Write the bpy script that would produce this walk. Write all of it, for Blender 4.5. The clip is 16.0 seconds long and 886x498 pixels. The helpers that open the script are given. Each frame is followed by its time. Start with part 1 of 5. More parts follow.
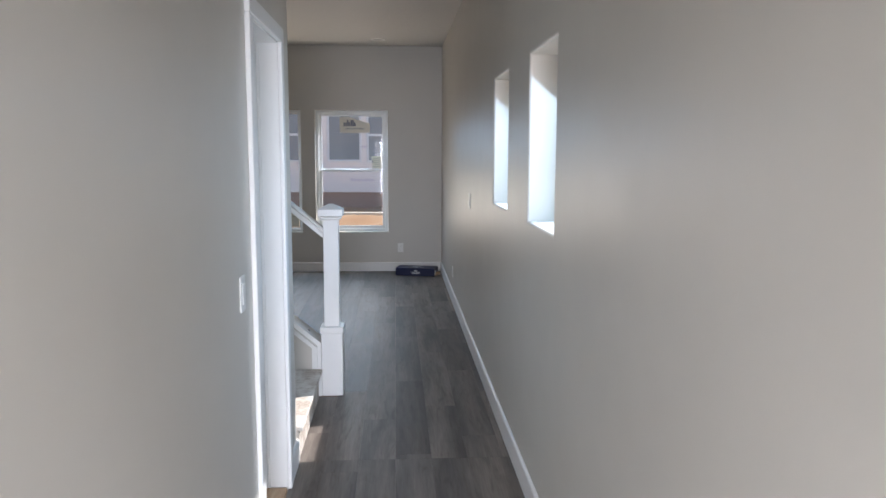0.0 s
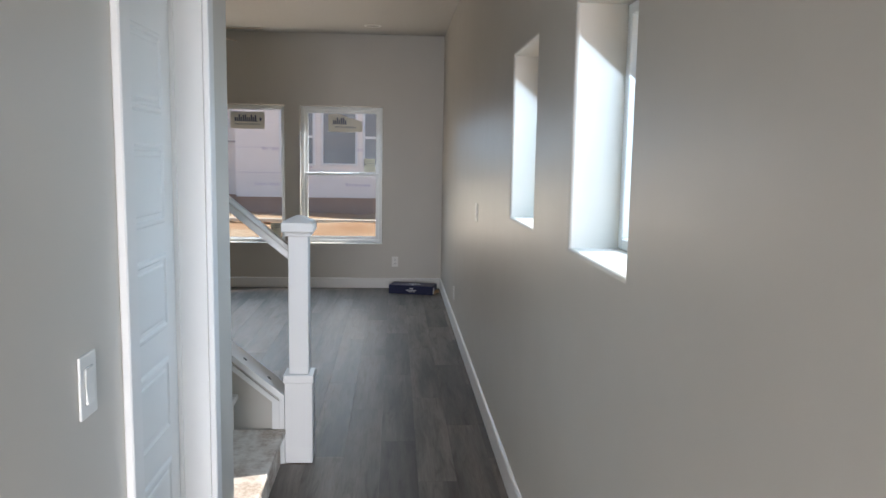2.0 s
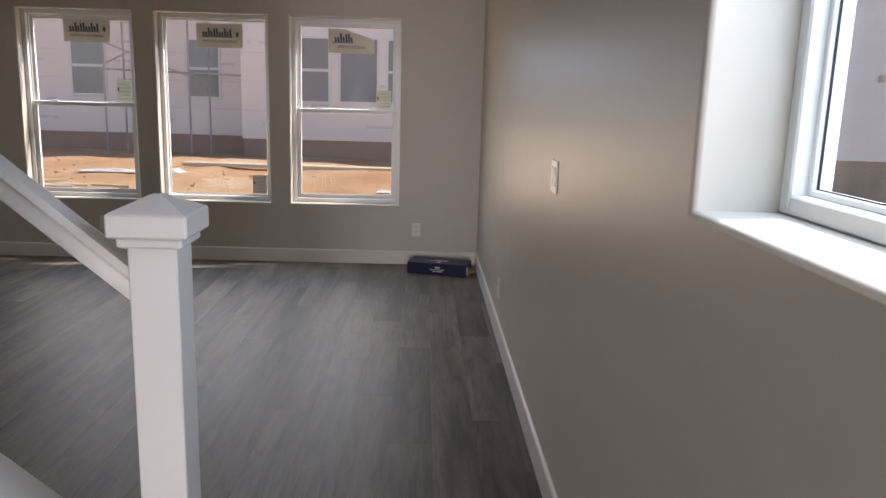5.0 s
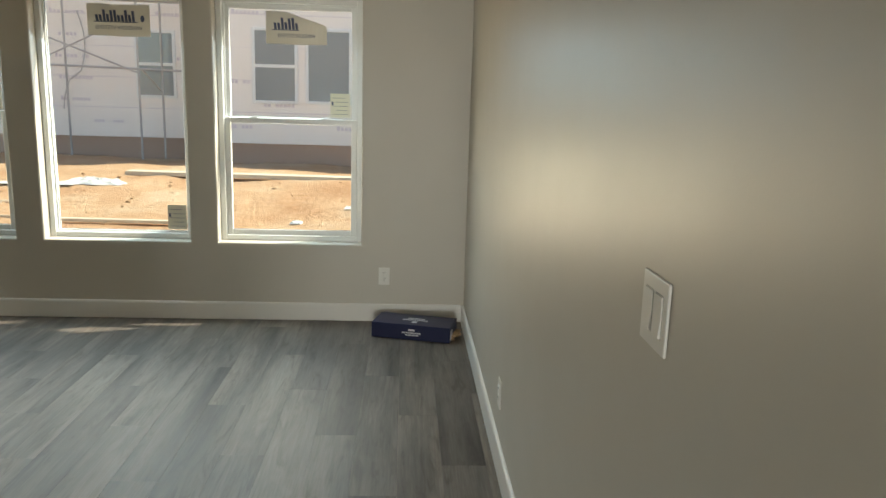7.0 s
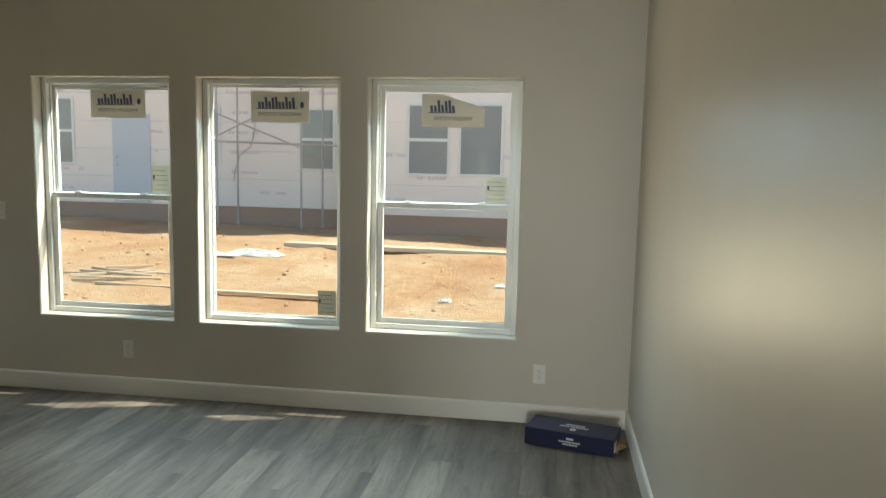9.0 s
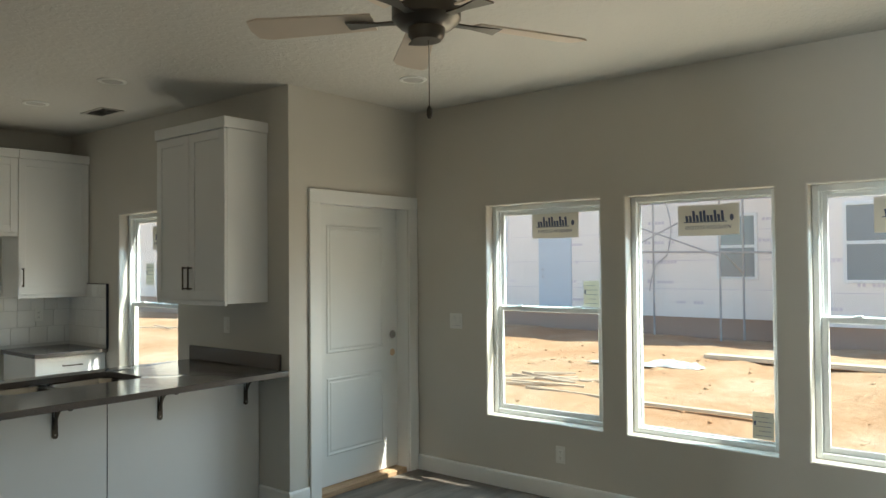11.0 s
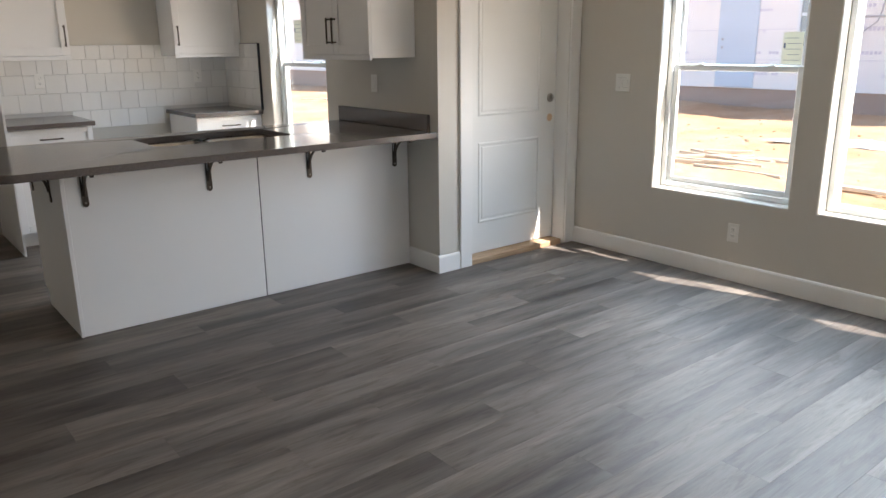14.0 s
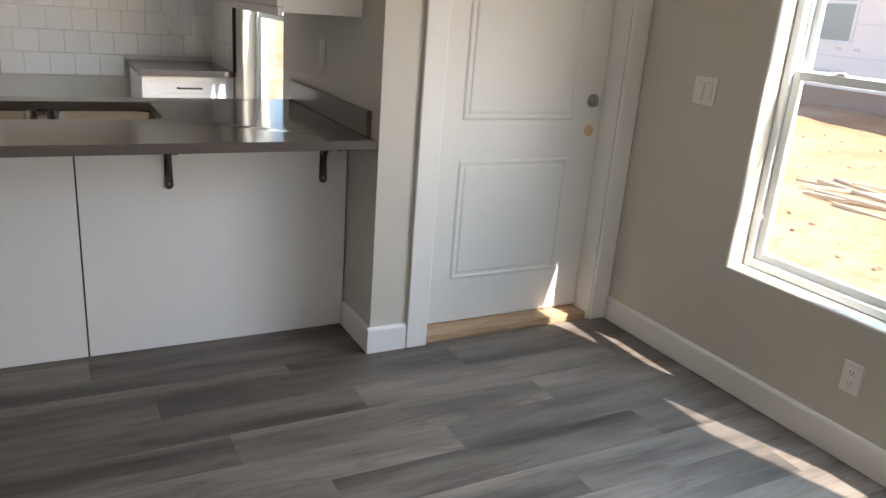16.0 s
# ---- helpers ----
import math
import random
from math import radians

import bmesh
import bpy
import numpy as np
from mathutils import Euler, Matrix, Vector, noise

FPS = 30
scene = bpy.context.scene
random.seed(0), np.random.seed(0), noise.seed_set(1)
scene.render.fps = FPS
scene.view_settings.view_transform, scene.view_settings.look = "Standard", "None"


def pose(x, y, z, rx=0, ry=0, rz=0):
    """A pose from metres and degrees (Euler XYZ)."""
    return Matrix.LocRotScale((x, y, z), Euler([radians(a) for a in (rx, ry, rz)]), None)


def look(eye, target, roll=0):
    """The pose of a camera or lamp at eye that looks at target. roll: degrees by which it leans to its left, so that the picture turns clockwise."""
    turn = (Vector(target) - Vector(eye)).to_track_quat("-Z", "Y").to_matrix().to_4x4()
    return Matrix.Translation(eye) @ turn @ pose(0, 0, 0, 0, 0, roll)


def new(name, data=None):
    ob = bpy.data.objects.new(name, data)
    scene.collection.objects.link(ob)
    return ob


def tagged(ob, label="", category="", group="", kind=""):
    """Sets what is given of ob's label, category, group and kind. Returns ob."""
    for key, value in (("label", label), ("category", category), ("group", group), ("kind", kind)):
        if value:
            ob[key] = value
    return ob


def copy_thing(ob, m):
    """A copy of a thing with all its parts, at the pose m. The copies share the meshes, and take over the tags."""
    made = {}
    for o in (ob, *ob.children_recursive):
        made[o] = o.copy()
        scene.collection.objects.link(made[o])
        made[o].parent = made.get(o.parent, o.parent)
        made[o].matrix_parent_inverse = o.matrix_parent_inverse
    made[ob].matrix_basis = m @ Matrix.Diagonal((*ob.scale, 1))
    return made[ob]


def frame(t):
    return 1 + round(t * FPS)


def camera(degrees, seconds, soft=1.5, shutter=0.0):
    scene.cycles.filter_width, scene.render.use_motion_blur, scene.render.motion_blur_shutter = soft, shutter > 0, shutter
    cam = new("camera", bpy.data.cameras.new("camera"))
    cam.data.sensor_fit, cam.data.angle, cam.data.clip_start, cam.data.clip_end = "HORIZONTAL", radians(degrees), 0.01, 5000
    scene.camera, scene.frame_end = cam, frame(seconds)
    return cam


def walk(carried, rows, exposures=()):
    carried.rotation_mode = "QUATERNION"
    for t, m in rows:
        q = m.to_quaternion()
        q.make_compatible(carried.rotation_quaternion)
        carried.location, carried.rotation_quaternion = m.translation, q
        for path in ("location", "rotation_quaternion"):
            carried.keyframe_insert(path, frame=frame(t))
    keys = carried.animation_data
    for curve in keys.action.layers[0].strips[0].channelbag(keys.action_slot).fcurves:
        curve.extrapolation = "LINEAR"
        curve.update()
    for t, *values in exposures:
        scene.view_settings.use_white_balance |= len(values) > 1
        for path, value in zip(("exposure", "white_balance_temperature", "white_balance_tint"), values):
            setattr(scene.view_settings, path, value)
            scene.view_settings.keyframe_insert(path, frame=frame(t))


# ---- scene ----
cam = camera(61.3, 16.0)
PATH = [
    (0, (0.169, 0.202, 1.54), (0.295, 2.181, 1.279), 0.2),
    (0.5, (0.171, 0.254, 1.52), (0.316, 2.235, 1.284), 0.1),
    (1, (0.154, 0.537, 1.478), (0.301, 2.518, 1.249), 0.5),
    (1.5, (0.153, 0.918, 1.483), (0.292, 2.899, 1.251), 0.7),
    (2, (0.225, 1.266, 1.498), (0.354, 3.247, 1.254), 1.0),
    (2.5, (0.244, 1.569, 1.46), (0.345, 3.548, 1.194), 1.6),
    (3, (0.26, 1.954, 1.447), (0.332, 3.929, 1.142), 1.6),
    (3.2, (0.274, 2.104, 1.433), (0.335, 4.077, 1.109), 1.8),
    (5.5, (0.290, 3.868, 1.408), (0.341, 5.826, 1.005), 1.5),
    (6, (0.36, 4.354, 1.432), (0.389, 6.311, 1.018), 0.8),
    (6.5, (0.335, 4.652, 1.443), (0.41, 6.61, 1.04), 1.3),
    (7, (0.356, 4.961, 1.47), (0.46, 6.918, 1.069), 1.7),
    (7.5, (0.356, 5.214, 1.474), (0.488, 7.175, 1.102), 1.9),
    (8, (0.359, 5.323, 1.511), (0.419, 7.294, 1.177), 1.9),
    (8.5, (0.325, 5.365, 1.56), (0.239, 7.34, 1.255), 1.6),
    (9, (0.275, 5.341, 1.567), (-0.013, 7.306, 1.329), 1.2),
    (9.5, (0.249, 5.309, 1.575), (-0.285, 7.231, 1.427), 0.4),
    (10, (0.232, 5.278, 1.586), (-0.563, 7.112, 1.548), -0.3),
    (10.2, (0.225, 5.279, 1.617), (-0.679, 7.063, 1.612), -0.4),
    (12.3, (0.195, 5.191, 1.572), (-1.412, 6.373, 1.443), -0.4),
    (12.5, (0.194, 5.193, 1.564), (-1.44, 6.331, 1.371), -0.5),
    (13, (0.124, 5.204, 1.525), (-1.515, 6.292, 1.163), -1.3),
    (13.5, (0.044, 5.259, 1.489), (-1.548, 6.391, 1.058), -2.4),
    (14, (-0.057, 5.546, 1.446), (-1.561, 6.753, 0.916), -0.6),
    (14.5, (-0.192, 5.978, 1.417), (-1.614, 7.234, 0.782), 1.9),
    (15, (-0.421, 6.425, 1.422), (-1.826, 7.688, 0.765), 2.9),
    (15.5, (-0.658, 6.903, 1.426), (-2.196, 8.013, 0.792), 4.3),
    (16, (-1.035, 7.295, 1.441), (-2.699, 8.214, 0.819), 4.5),
]
EXPOSURES = [(0.0, 0.52, 5950, 15), (2.0, 0.5, 6250, 14), (3.0, 0.28, 6400, 17), (5.5, 0.44, 7000, 24), (6.5, 0.76, 7100, 9), (7.0, 0.83, 7200, 4), (9.5, 0.76, 6800, -1), (10.2, 0.85, 6550, -4), (12.5, 1.58, 6250, 13), (14.5, 1.74, 6450, 15), (16.0, 1.6, 6550, 15)]
walk(cam, [(t, look(eye, target, roll)) for t, eye, target, roll in PATH], EXPOSURES)

# ---------------------------------------------------------------- world and sun
SUN = Vector((0.82, 0.248, 1.0)).normalized()
world = bpy.data.worlds.new("sky_world")
scene.world = world
world.use_nodes = True
wn = world.node_tree
sky = wn.nodes.new("ShaderNodeTexSky")
sky.sky_type = "NISHITA"
sky.sun_disc = False
sky.sun_elevation = math.asin(SUN.z)
sky.sun_rotation = math.atan2(SUN.x, SUN.y)
sky.altitude = 900
wn.nodes["Background"].inputs["Strength"].default_value = 0.15
wn.links.new(sky.outputs[0], wn.nodes["Background"].inputs["Color"])
sun_data = bpy.data.lights.new("sun", "SUN")
sun_data.energy, sun_data.angle, sun_data.color = 5.0, radians(0.53), (1.0, 0.95, 0.87)
sun_ob = new("sun", sun_data)
sun_ob.matrix_world = look(SUN * 30, (0, 0, 0))



def daylight(name, m, w, h, watts, tint, spread=180):
    """Daylight that falls in through an opening, as an area lamp in that opening."""
    d = bpy.data.lights.new(name, "AREA")
    d.shape, d.size, d.size_y = "RECTANGLE", w, h
    d.energy, d.color, d.spread = watts, tint, radians(spread)
    ob = new(name, d)
    ob.matrix_world = m


SKY_TINT = (0.60, 0.81, 1.0)      # sky and pale house opposite, through the upper half
EARTH_TINT = (1.0, 0.87, 0.70)    # sunlit orange dirt, through the lower half
# the sky's light travels downwards, the earth's upwards
for wx in (-2.56, -1.465, -0.38):
    daylight("window_skylight", look((wx, 9.93, 1.66), (wx, 8.1, -0.6)), 0.88, 0.70, 6.8, SKY_TINT, 118)
    daylight("window_earthlight", look((wx, 9.93, 0.90), (wx, 6.93, 2.6)), 0.88, 0.68, 5.6, EARTH_TINT, 150)
daylight("kitchen_skylight", look((-5.5, 8.65, 1.66), (-5.5, 6.95, -0.4)), 0.86, 0.70, 4.5, SKY_TINT, 120)
daylight("kitchen_earthlight", look((-5.5, 8.65, 0.90), (-5.5, 5.65, 2.4)), 0.86, 0.68, 5.5, EARTH_TINT, 140)
# boosted and aimed steeply down, standing in for the sun patches' bounce too
for wy in (3.23, 4.405):
    daylight("slit_day_fill", look((1.03, wy, 1.65), (-0.17, wy, 0.25)), 0.55, 0.70, 5.5, SKY_TINT, 150)
# added fill in an assumed, unseen front doorway, aimed down to brighten the hallway
daylight("entrance_fill", look((0.21, -1.98, 1.05), (0.21, 1.0, -1.05)), 0.90, 2.0, 105, (0.94, 0.96, 1.0), 125)

# ---------------------------------------------------------------- materials
def material(name):
    m = bpy.data.materials.new(name)
    m.use_nodes = True
    t = m.node_tree
    return m, t, t.nodes["Principled BSDF"]


def add_node(t, kind, **values):
    n = t.nodes.new(kind)
    for key, value in values.items():
        n.inputs[key].default_value = value
    return n


def coords(t, scale=(1, 1, 1), obj=False):
    c = t.nodes.new("ShaderNodeTexCoord")
    mp = t.nodes.new("ShaderNodeMapping")
    mp.inputs["Scale"].default_value = scale
    if obj:
        t.links.new(c.outputs["Object"], mp.inputs["Vector"])
    else:
        g = t.nodes.new("ShaderNodeNewGeometry")
        t.links.new(g.outputs["Position"], mp.inputs["Vector"])
    return mp.outputs[0]


def noise_tex(t, vec, scale, detail=4.0, rough=0.55):
    n = add_node(t, "ShaderNodeTexNoise", Scale=scale, Detail=detail, Roughness=rough)
    t.links.new(vec, n.inputs["Vector"])
    return n.outputs[0]


def ramp(t, fac, stops):
    r = t.nodes.new("ShaderNodeValToRGB")
    e = r.color_ramp.elements
    while len(e) < len(stops):
        e.new(0.5)
    for k, (p, c) in enumerate(stops):
        e[k].position = p
        e[k].color = (*c, 1)
    t.links.new(fac, r.inputs[0])
    return r.outputs[0]


def bump(t, p, height, strength, dist):
    b = add_node(t, "ShaderNodeBump", Strength=strength, Distance=dist)
    t.links.new(height, b.inputs["Height"])
    t.links.new(b.outputs[0], p.inputs["Normal"])


def painted(name, col, rough=0.5, spec=0.5, fine=220.0, relief=0.0012, strength=0.25, vary=0.04, metal=0.0):
    """A painted or plain surface with faint large and fine variation."""
    m, t, p = material(name)
    v = coords(t)
    big = noise_tex(t, v, 1.7, 3)
    a = tuple(c * (1 - vary) for c in col)
    b = tuple(min(1, c * (1 + vary)) for c in col)
    t.links.new(ramp(t, big, [(0.3, a), (0.7, b)]), p.inputs["Base Color"])
    mr = add_node(t, "ShaderNodeMapRange", **{"To Min": rough - 0.05, "To Max": rough + 0.06})
    t.links.new(noise_tex(t, v, 6.0, 3), mr.inputs["Value"])
    t.links.new(mr.outputs[0], p.inputs["Roughness"])
    p.inputs["Specular IOR Level"].default_value = spec
    p.inputs["Metallic"].default_value = metal
    if strength:
        bump(t, p, noise_tex(t, v, fine, 2), strength, relief)
    return m


M_WALL = painted("wall_paint", (0.58, 0.55, 0.49), 0.40, 0.45, 160, 0.0010, 0.10, 0.02)
M_TRIM = painted("trim_paint", (0.80, 0.79, 0.76), 0.35, 0.5, 260, 0.0006, 0.12, 0.02)
M_DOOR = painted("door_paint", (0.78, 0.775, 0.74), 0.40, 0.5, 300, 0.0008, 0.18, 0.02)
M_CAB = painted("cabinet_paint", (0.80, 0.795, 0.78), 0.38, 0.5, 300, 0.0004, 0.08, 0.015)
M_VINYL = painted("white_vinyl", (0.80, 0.82, 0.81), 0.32, 0.5, 90, 0.0003, 0.05, 0.01)
M_PLASTIC = painted("white_plastic", (0.80, 0.79, 0.75), 0.3, 0.5, 90, 0.0002, 0.03, 0.01)
# gaskets, joints and black trim; also painted in as the dark of holes
M_SHADOW_GAP = painted("gasket_and_hole_dark", (0.03, 0.03, 0.035), 0.6, 0.3, 90, 0.0002, 0.03, 0.1)
M_BRONZE = painted("bronze_metal", (0.10, 0.085, 0.07), 0.38, 0.5, 400, 0.0003, 0.15, 0.15, 0.85)
M_NICKEL = painted("satin_nickel", (0.45, 0.42, 0.38), 0.3, 0.5, 400, 0.0002, 0.1, 0.1, 1.0)
M_STEEL = painted("sink_steel", (0.48, 0.45, 0.41), 0.24, 0.5, 500, 0.0002, 0.1, 0.08, 1.0)
# raw rim of the knob bore, and the orange glow painted inside it
M_RAWEDGE = painted("raw_core_and_bore_glow", (0.62, 0.45, 0.30), 0.7, 0.3, 300, 0.0006, 0.3, 0.15)


def paper(name, col, through_light):
    """Thin paper that lets some light through."""
    m = painted(name, col, 0.65, 0.3, 200, 0.0006, 0.3, 0.05)
    t = m.node_tree
    p = t.nodes["Principled BSDF"]
    out = t.nodes["Material Output"]
    tr = t.nodes.new("ShaderNodeBsdfTranslucent")
    tr.inputs[0].default_value = (*col, 1)
    mix = t.nodes.new("ShaderNodeMixShader")
    mix.inputs[0].default_value = through_light
    t.links.new(p.outputs[0], mix.inputs[1])
    t.links.new(tr.outputs[0], mix.inputs[2])
    t.links.new(mix.outputs[0], out.inputs[0])
    return m


M_PAPER = paper("sticker_paper", (0.76, 0.745, 0.68), 0.36)
M_PAPER_GREY = paper("label_paper", (0.66, 0.64, 0.55), 0.35)
M_GROUT = painted("grout", (0.58, 0.57, 0.54), 0.8, 0.3, 300, 0.0005, 0.3, 0.05)
M_INK = painted("ink_grey", (0.10, 0.12, 0.20), 0.6, 0.3, 90, 0.0002, 0.0, 0.1)
M_CARTON = painted("navy_carton", (0.008, 0.012, 0.052), 0.42, 0.5, 250, 0.0005, 0.25, 0.12)
M_CARTON_INK = painted("white_print", (0.70, 0.71, 0.74), 0.5, 0.4, 90, 0.0002, 0.0, 0.03)
M_CARTON_RAW = painted("kraft_board", (0.36, 0.24, 0.13), 0.8, 0.2, 150, 0.001, 0.4, 0.15)
# grey puts the downlights' recess shade into the lens; also the vent's colour
M_SHADED_LENS_VENT = painted("shaded_lens_and_vent_grey", (0.45, 0.43, 0.40), 0.4, 0.5, 90, 0.0002, 0.02, 0.02)
# pale peach: the dirt's bounced glow is mixed into the blade colour
M_BLADE = painted("glow_toned_blade", (0.66, 0.56, 0.46), 0.45, 0.4, 120, 0.0005, 0.2, 0.1)
M_FASCIA = painted("far_window_frame", (0.80, 0.80, 0.80), 0.4, 0.5, 90, 0.0002, 0.0, 0.02)
M_SCAFF = painted("scaffold_steel", (0.46, 0.43, 0.42), 0.5, 0.5, 90, 0.0005, 0.3, 0.2, 0.0)
M_ROOF = painted("roof_board", (0.30, 0.25, 0.20), 0.8, 0.2, 20, 0.01, 0.4, 0.2)
M_SACK = painted("white_sheeting", (0.78, 0.77, 0.74), 0.45, 0.5, 25, 0.01, 0.5, 0.06)


def ceiling_material():
    m, t, p = material("ceiling_texture")
    v = coords(t)
    p.inputs["Base Color"].default_value = (0.58, 0.56, 0.52, 1)
    p.inputs["Roughness"].default_value = 0.62
    blot = ramp(t, noise_tex(t, v, 26.0, 3, 0.6), [(0.47, (0, 0, 0)), (0.56, (1, 1, 1))])
    bump(t, p, blot, 0.45, 0.003)
    return m


def plank_material():
    m, t, p = material("vinyl_plank")
    info = t.nodes.new("ShaderNodeObjectInfo")
    g = t.nodes.new("ShaderNodeNewGeometry")
    sh = t.nodes.new("ShaderNodeVectorMath")
    sh.operation = "MULTIPLY_ADD"
    cmb = t.nodes.new("ShaderNodeCombineXYZ")
    for k in range(3):
        t.links.new(info.outputs["Random"], cmb.inputs[k])
    t.links.new(cmb.outputs[0], sh.inputs[0])
    sh.inputs[1].default_value = (37.0, 91.0, 13.0)
    t.links.new(g.outputs["Position"], sh.inputs[2])
    mp = t.nodes.new("ShaderNodeMapping")
    mp.inputs["Scale"].default_value = (3.4, 0.36, 1)
    t.links.new(sh.outputs[0], mp.inputs[0])
    streak = noise_tex(t, mp.outputs[0], 2.0, 5, 0.55)
    mp2 = t.nodes.new("ShaderNodeMapping")
    mp2.inputs["Scale"].default_value = (60, 1.6, 1)
    t.links.new(sh.outputs[0], mp2.inputs[0])
    grain = noise_tex(t, mp2.outputs[0], 3.0, 3, 0.6)
    mp3 = t.nodes.new("ShaderNodeMapping")
    mp3.inputs["Scale"].default_value = (8, 1.1, 1)
    t.links.new(sh.outputs[0], mp3.inputs[0])
    figure = noise_tex(t, mp3.outputs[0], 2.6, 7, 0.66)
    t.nodes[figure.node.name].inputs["Distortion"].default_value = 1.1
    base = ramp(t, streak, [(0.30, (0.060, 0.052, 0.047)), (0.43, (0.115, 0.102, 0.093)), (0.55, (0.180, 0.162, 0.147)), (0.74, (0.245, 0.224, 0.203))])
    mix = t.nodes.new("ShaderNodeMix")
    mix.data_type, mix.blend_type = "RGBA", "MULTIPLY"
    mix.inputs["Factor"].default_value = 0.6
    t.links.new(base, mix.inputs["A"])
    t.links.new(ramp(t, grain, [(0.3, (0.62, 0.61, 0.60)), (0.65, (1, 1, 1))]), mix.inputs["B"])
    fig = t.nodes.new("ShaderNodeMix")
    fig.data_type, fig.blend_type = "RGBA", "MULTIPLY"
    fig.inputs["Factor"].default_value = 1.0
    t.links.new(mix.outputs["Result"], fig.inputs["A"])
    t.links.new(ramp(t, figure, [(0.34, (0.66, 0.61, 0.57)), (0.46, (0.95, 0.92, 0.90)), (0.58, (1.05, 1.05, 1.05)), (0.70, (1.14, 1.13, 1.12))]), fig.inputs["B"])
    tone = t.nodes.new("ShaderNodeMix")
    tone.data_type, tone.blend_type = "RGBA", "MULTIPLY"
    tone.inputs["Factor"].default_value = 1.0
    t.links.new(fig.outputs["Result"], tone.inputs["A"])
    t.links.new(ramp(t, info.outputs["Random"], [(0.0, (0.74, 0.69, 0.64)), (0.30, (0.94, 0.90, 0.85)), (0.75, (1.08, 1.03, 0.96)), (1.0, (1.13, 1.08, 1.00))]), tone.inputs["B"])
    t.links.new(tone.outputs["Result"], p.inputs["Base Color"])
    mr = add_node(t, "ShaderNodeMapRange", **{"To Min": 0.42, "To Max": 0.58})
    t.links.new(streak, mr.inputs["Value"])
    t.links.new(mr.outputs[0], p.inputs["Roughness"])
    bump(t, p, grain, 0.12, 0.0006)
    return m


def quartz_material():
    m, t, p = material("quartz_top")
    v = coords(t)
    sp = noise_tex(t, v, 420.0, 2)
    t.links.new(ramp(t, sp, [(0.35, (0.090, 0.073, 0.064)), (0.55, (0.126, 0.105, 0.094)), (0.72, (0.20, 0.176, 0.160))]), p.inputs["Base Color"])
    p.inputs["Roughness"].default_value = 0.14
    return m


def tile_material():
    m, t, p = material("glazed_tile")
    v = coords(t)
    info = t.nodes.new("ShaderNodeObjectInfo")
    t.links.new(ramp(t, info.outputs["Random"], [(0.0, (0.75, 0.74, 0.71)), (0.5, (0.78, 0.77, 0.74)), (1.0, (0.82, 0.81, 0.78))]), p.inputs["Base Color"])
    p.inputs["Roughness"].default_value = 0.10
    bump(t, p, noise_tex(t, v, 16.0, 2), 0.22, 0.006)
    return m


def wood_material(name, dark, light, scale=(3, 30, 30), rough=0.6):
    m, t, p = material(name)
    v = coords(t, scale)
    n = noise_tex(t, v, 2.0, 6, 0.6)
    t.links.new(ramp(t, n, [(0.3, dark), (0.7, light)]), p.inputs["Base Color"])
    p.inputs["Roughness"].default_value = rough
    bump(t, p, n, 0.3, 0.001)
    return m


def tread_material():
    """Bare stair board with plaster dust and scuffs."""
    m, t, p = material("dusty_tread")
    v = coords(t)
    dust = noise_tex(t, v, 7.0, 6, 0.65)
    flake = noise_tex(t, v, 55.0, 3, 0.7)
    mix = t.nodes.new("ShaderNodeMix")
    mix.data_type = "RGBA"
    t.links.new(ramp(t, dust, [(0.42, (0, 0, 0)), (0.6, (1, 1, 1))]), mix.inputs["Factor"])
    t.links.new(ramp(t, flake, [(0.35, (0.36, 0.29, 0.23)), (0.65, (0.54, 0.46, 0.38))]), mix.inputs["A"])
    mix.inputs["B"].default_value = (0.70, 0.66, 0.59, 1)
    t.links.new(mix.outputs["Result"], p.inputs["Base Color"])
    p.inputs["Roughness"].default_value = 0.75
    bump(t, p, flake, 0.3, 0.001)
    return m


def dirt_material():
    m, t, p = material("red_dirt")
    v = coords(t)
    a = noise_tex(t, v, 0.55, 6, 0.62)
    b = noise_tex(t, v, 9.0, 6, 0.7)
    mix = t.nodes.new("ShaderNodeMix")
    mix.data_type, mix.blend_type = "RGBA", "MULTIPLY"
    mix.inputs["Factor"].default_value = 0.75
    t.links.new(ramp(t, a, [(0.3, (0.51, 0.29, 0.16)), (0.5, (0.59, 0.385, 0.235)), (0.68, (0.65, 0.50, 0.355))]), mix.inputs["A"])
    t.links.new(ramp(t, b, [(0.3, (0.72, 0.64, 0.58)), (0.6, (1, 1, 1))]), mix.inputs["B"])
    t.links.new(mix.outputs["Result"], p.inputs["Base Color"])
    p.inputs["Roughness"].default_value = 0.95
    p.inputs["Specular IOR Level"].default_value = 0.15
    fine = noise_tex(t, v, 38.0, 5, 0.75)
    both = t.nodes.new("ShaderNodeMath")
    both.operation = "MULTIPLY_ADD"
    both.inputs[1].default_value = 0.45
    t.links.new(fine, both.inputs[0])
    t.links.new(b, both.inputs[2])
    bump(t, p, both.outputs[0], 0.9, 0.05)
    return m


def sheathing_material(name, col):
    m, t, p = material(name)
    v = coords(t)
    n = noise_tex(t, coords(t, (0.4, 0.4, 2.2)), 1.6, 4)
    t.links.new(ramp(t, n, [(0.3, tuple(c * 0.93 for c in col)), (0.7, col)]), p.inputs["Base Color"])
    p.inputs["Roughness"].default_value = 0.55
    bump(t, p, noise_tex(t, v, 30, 2), 0.1, 0.003)
    return m


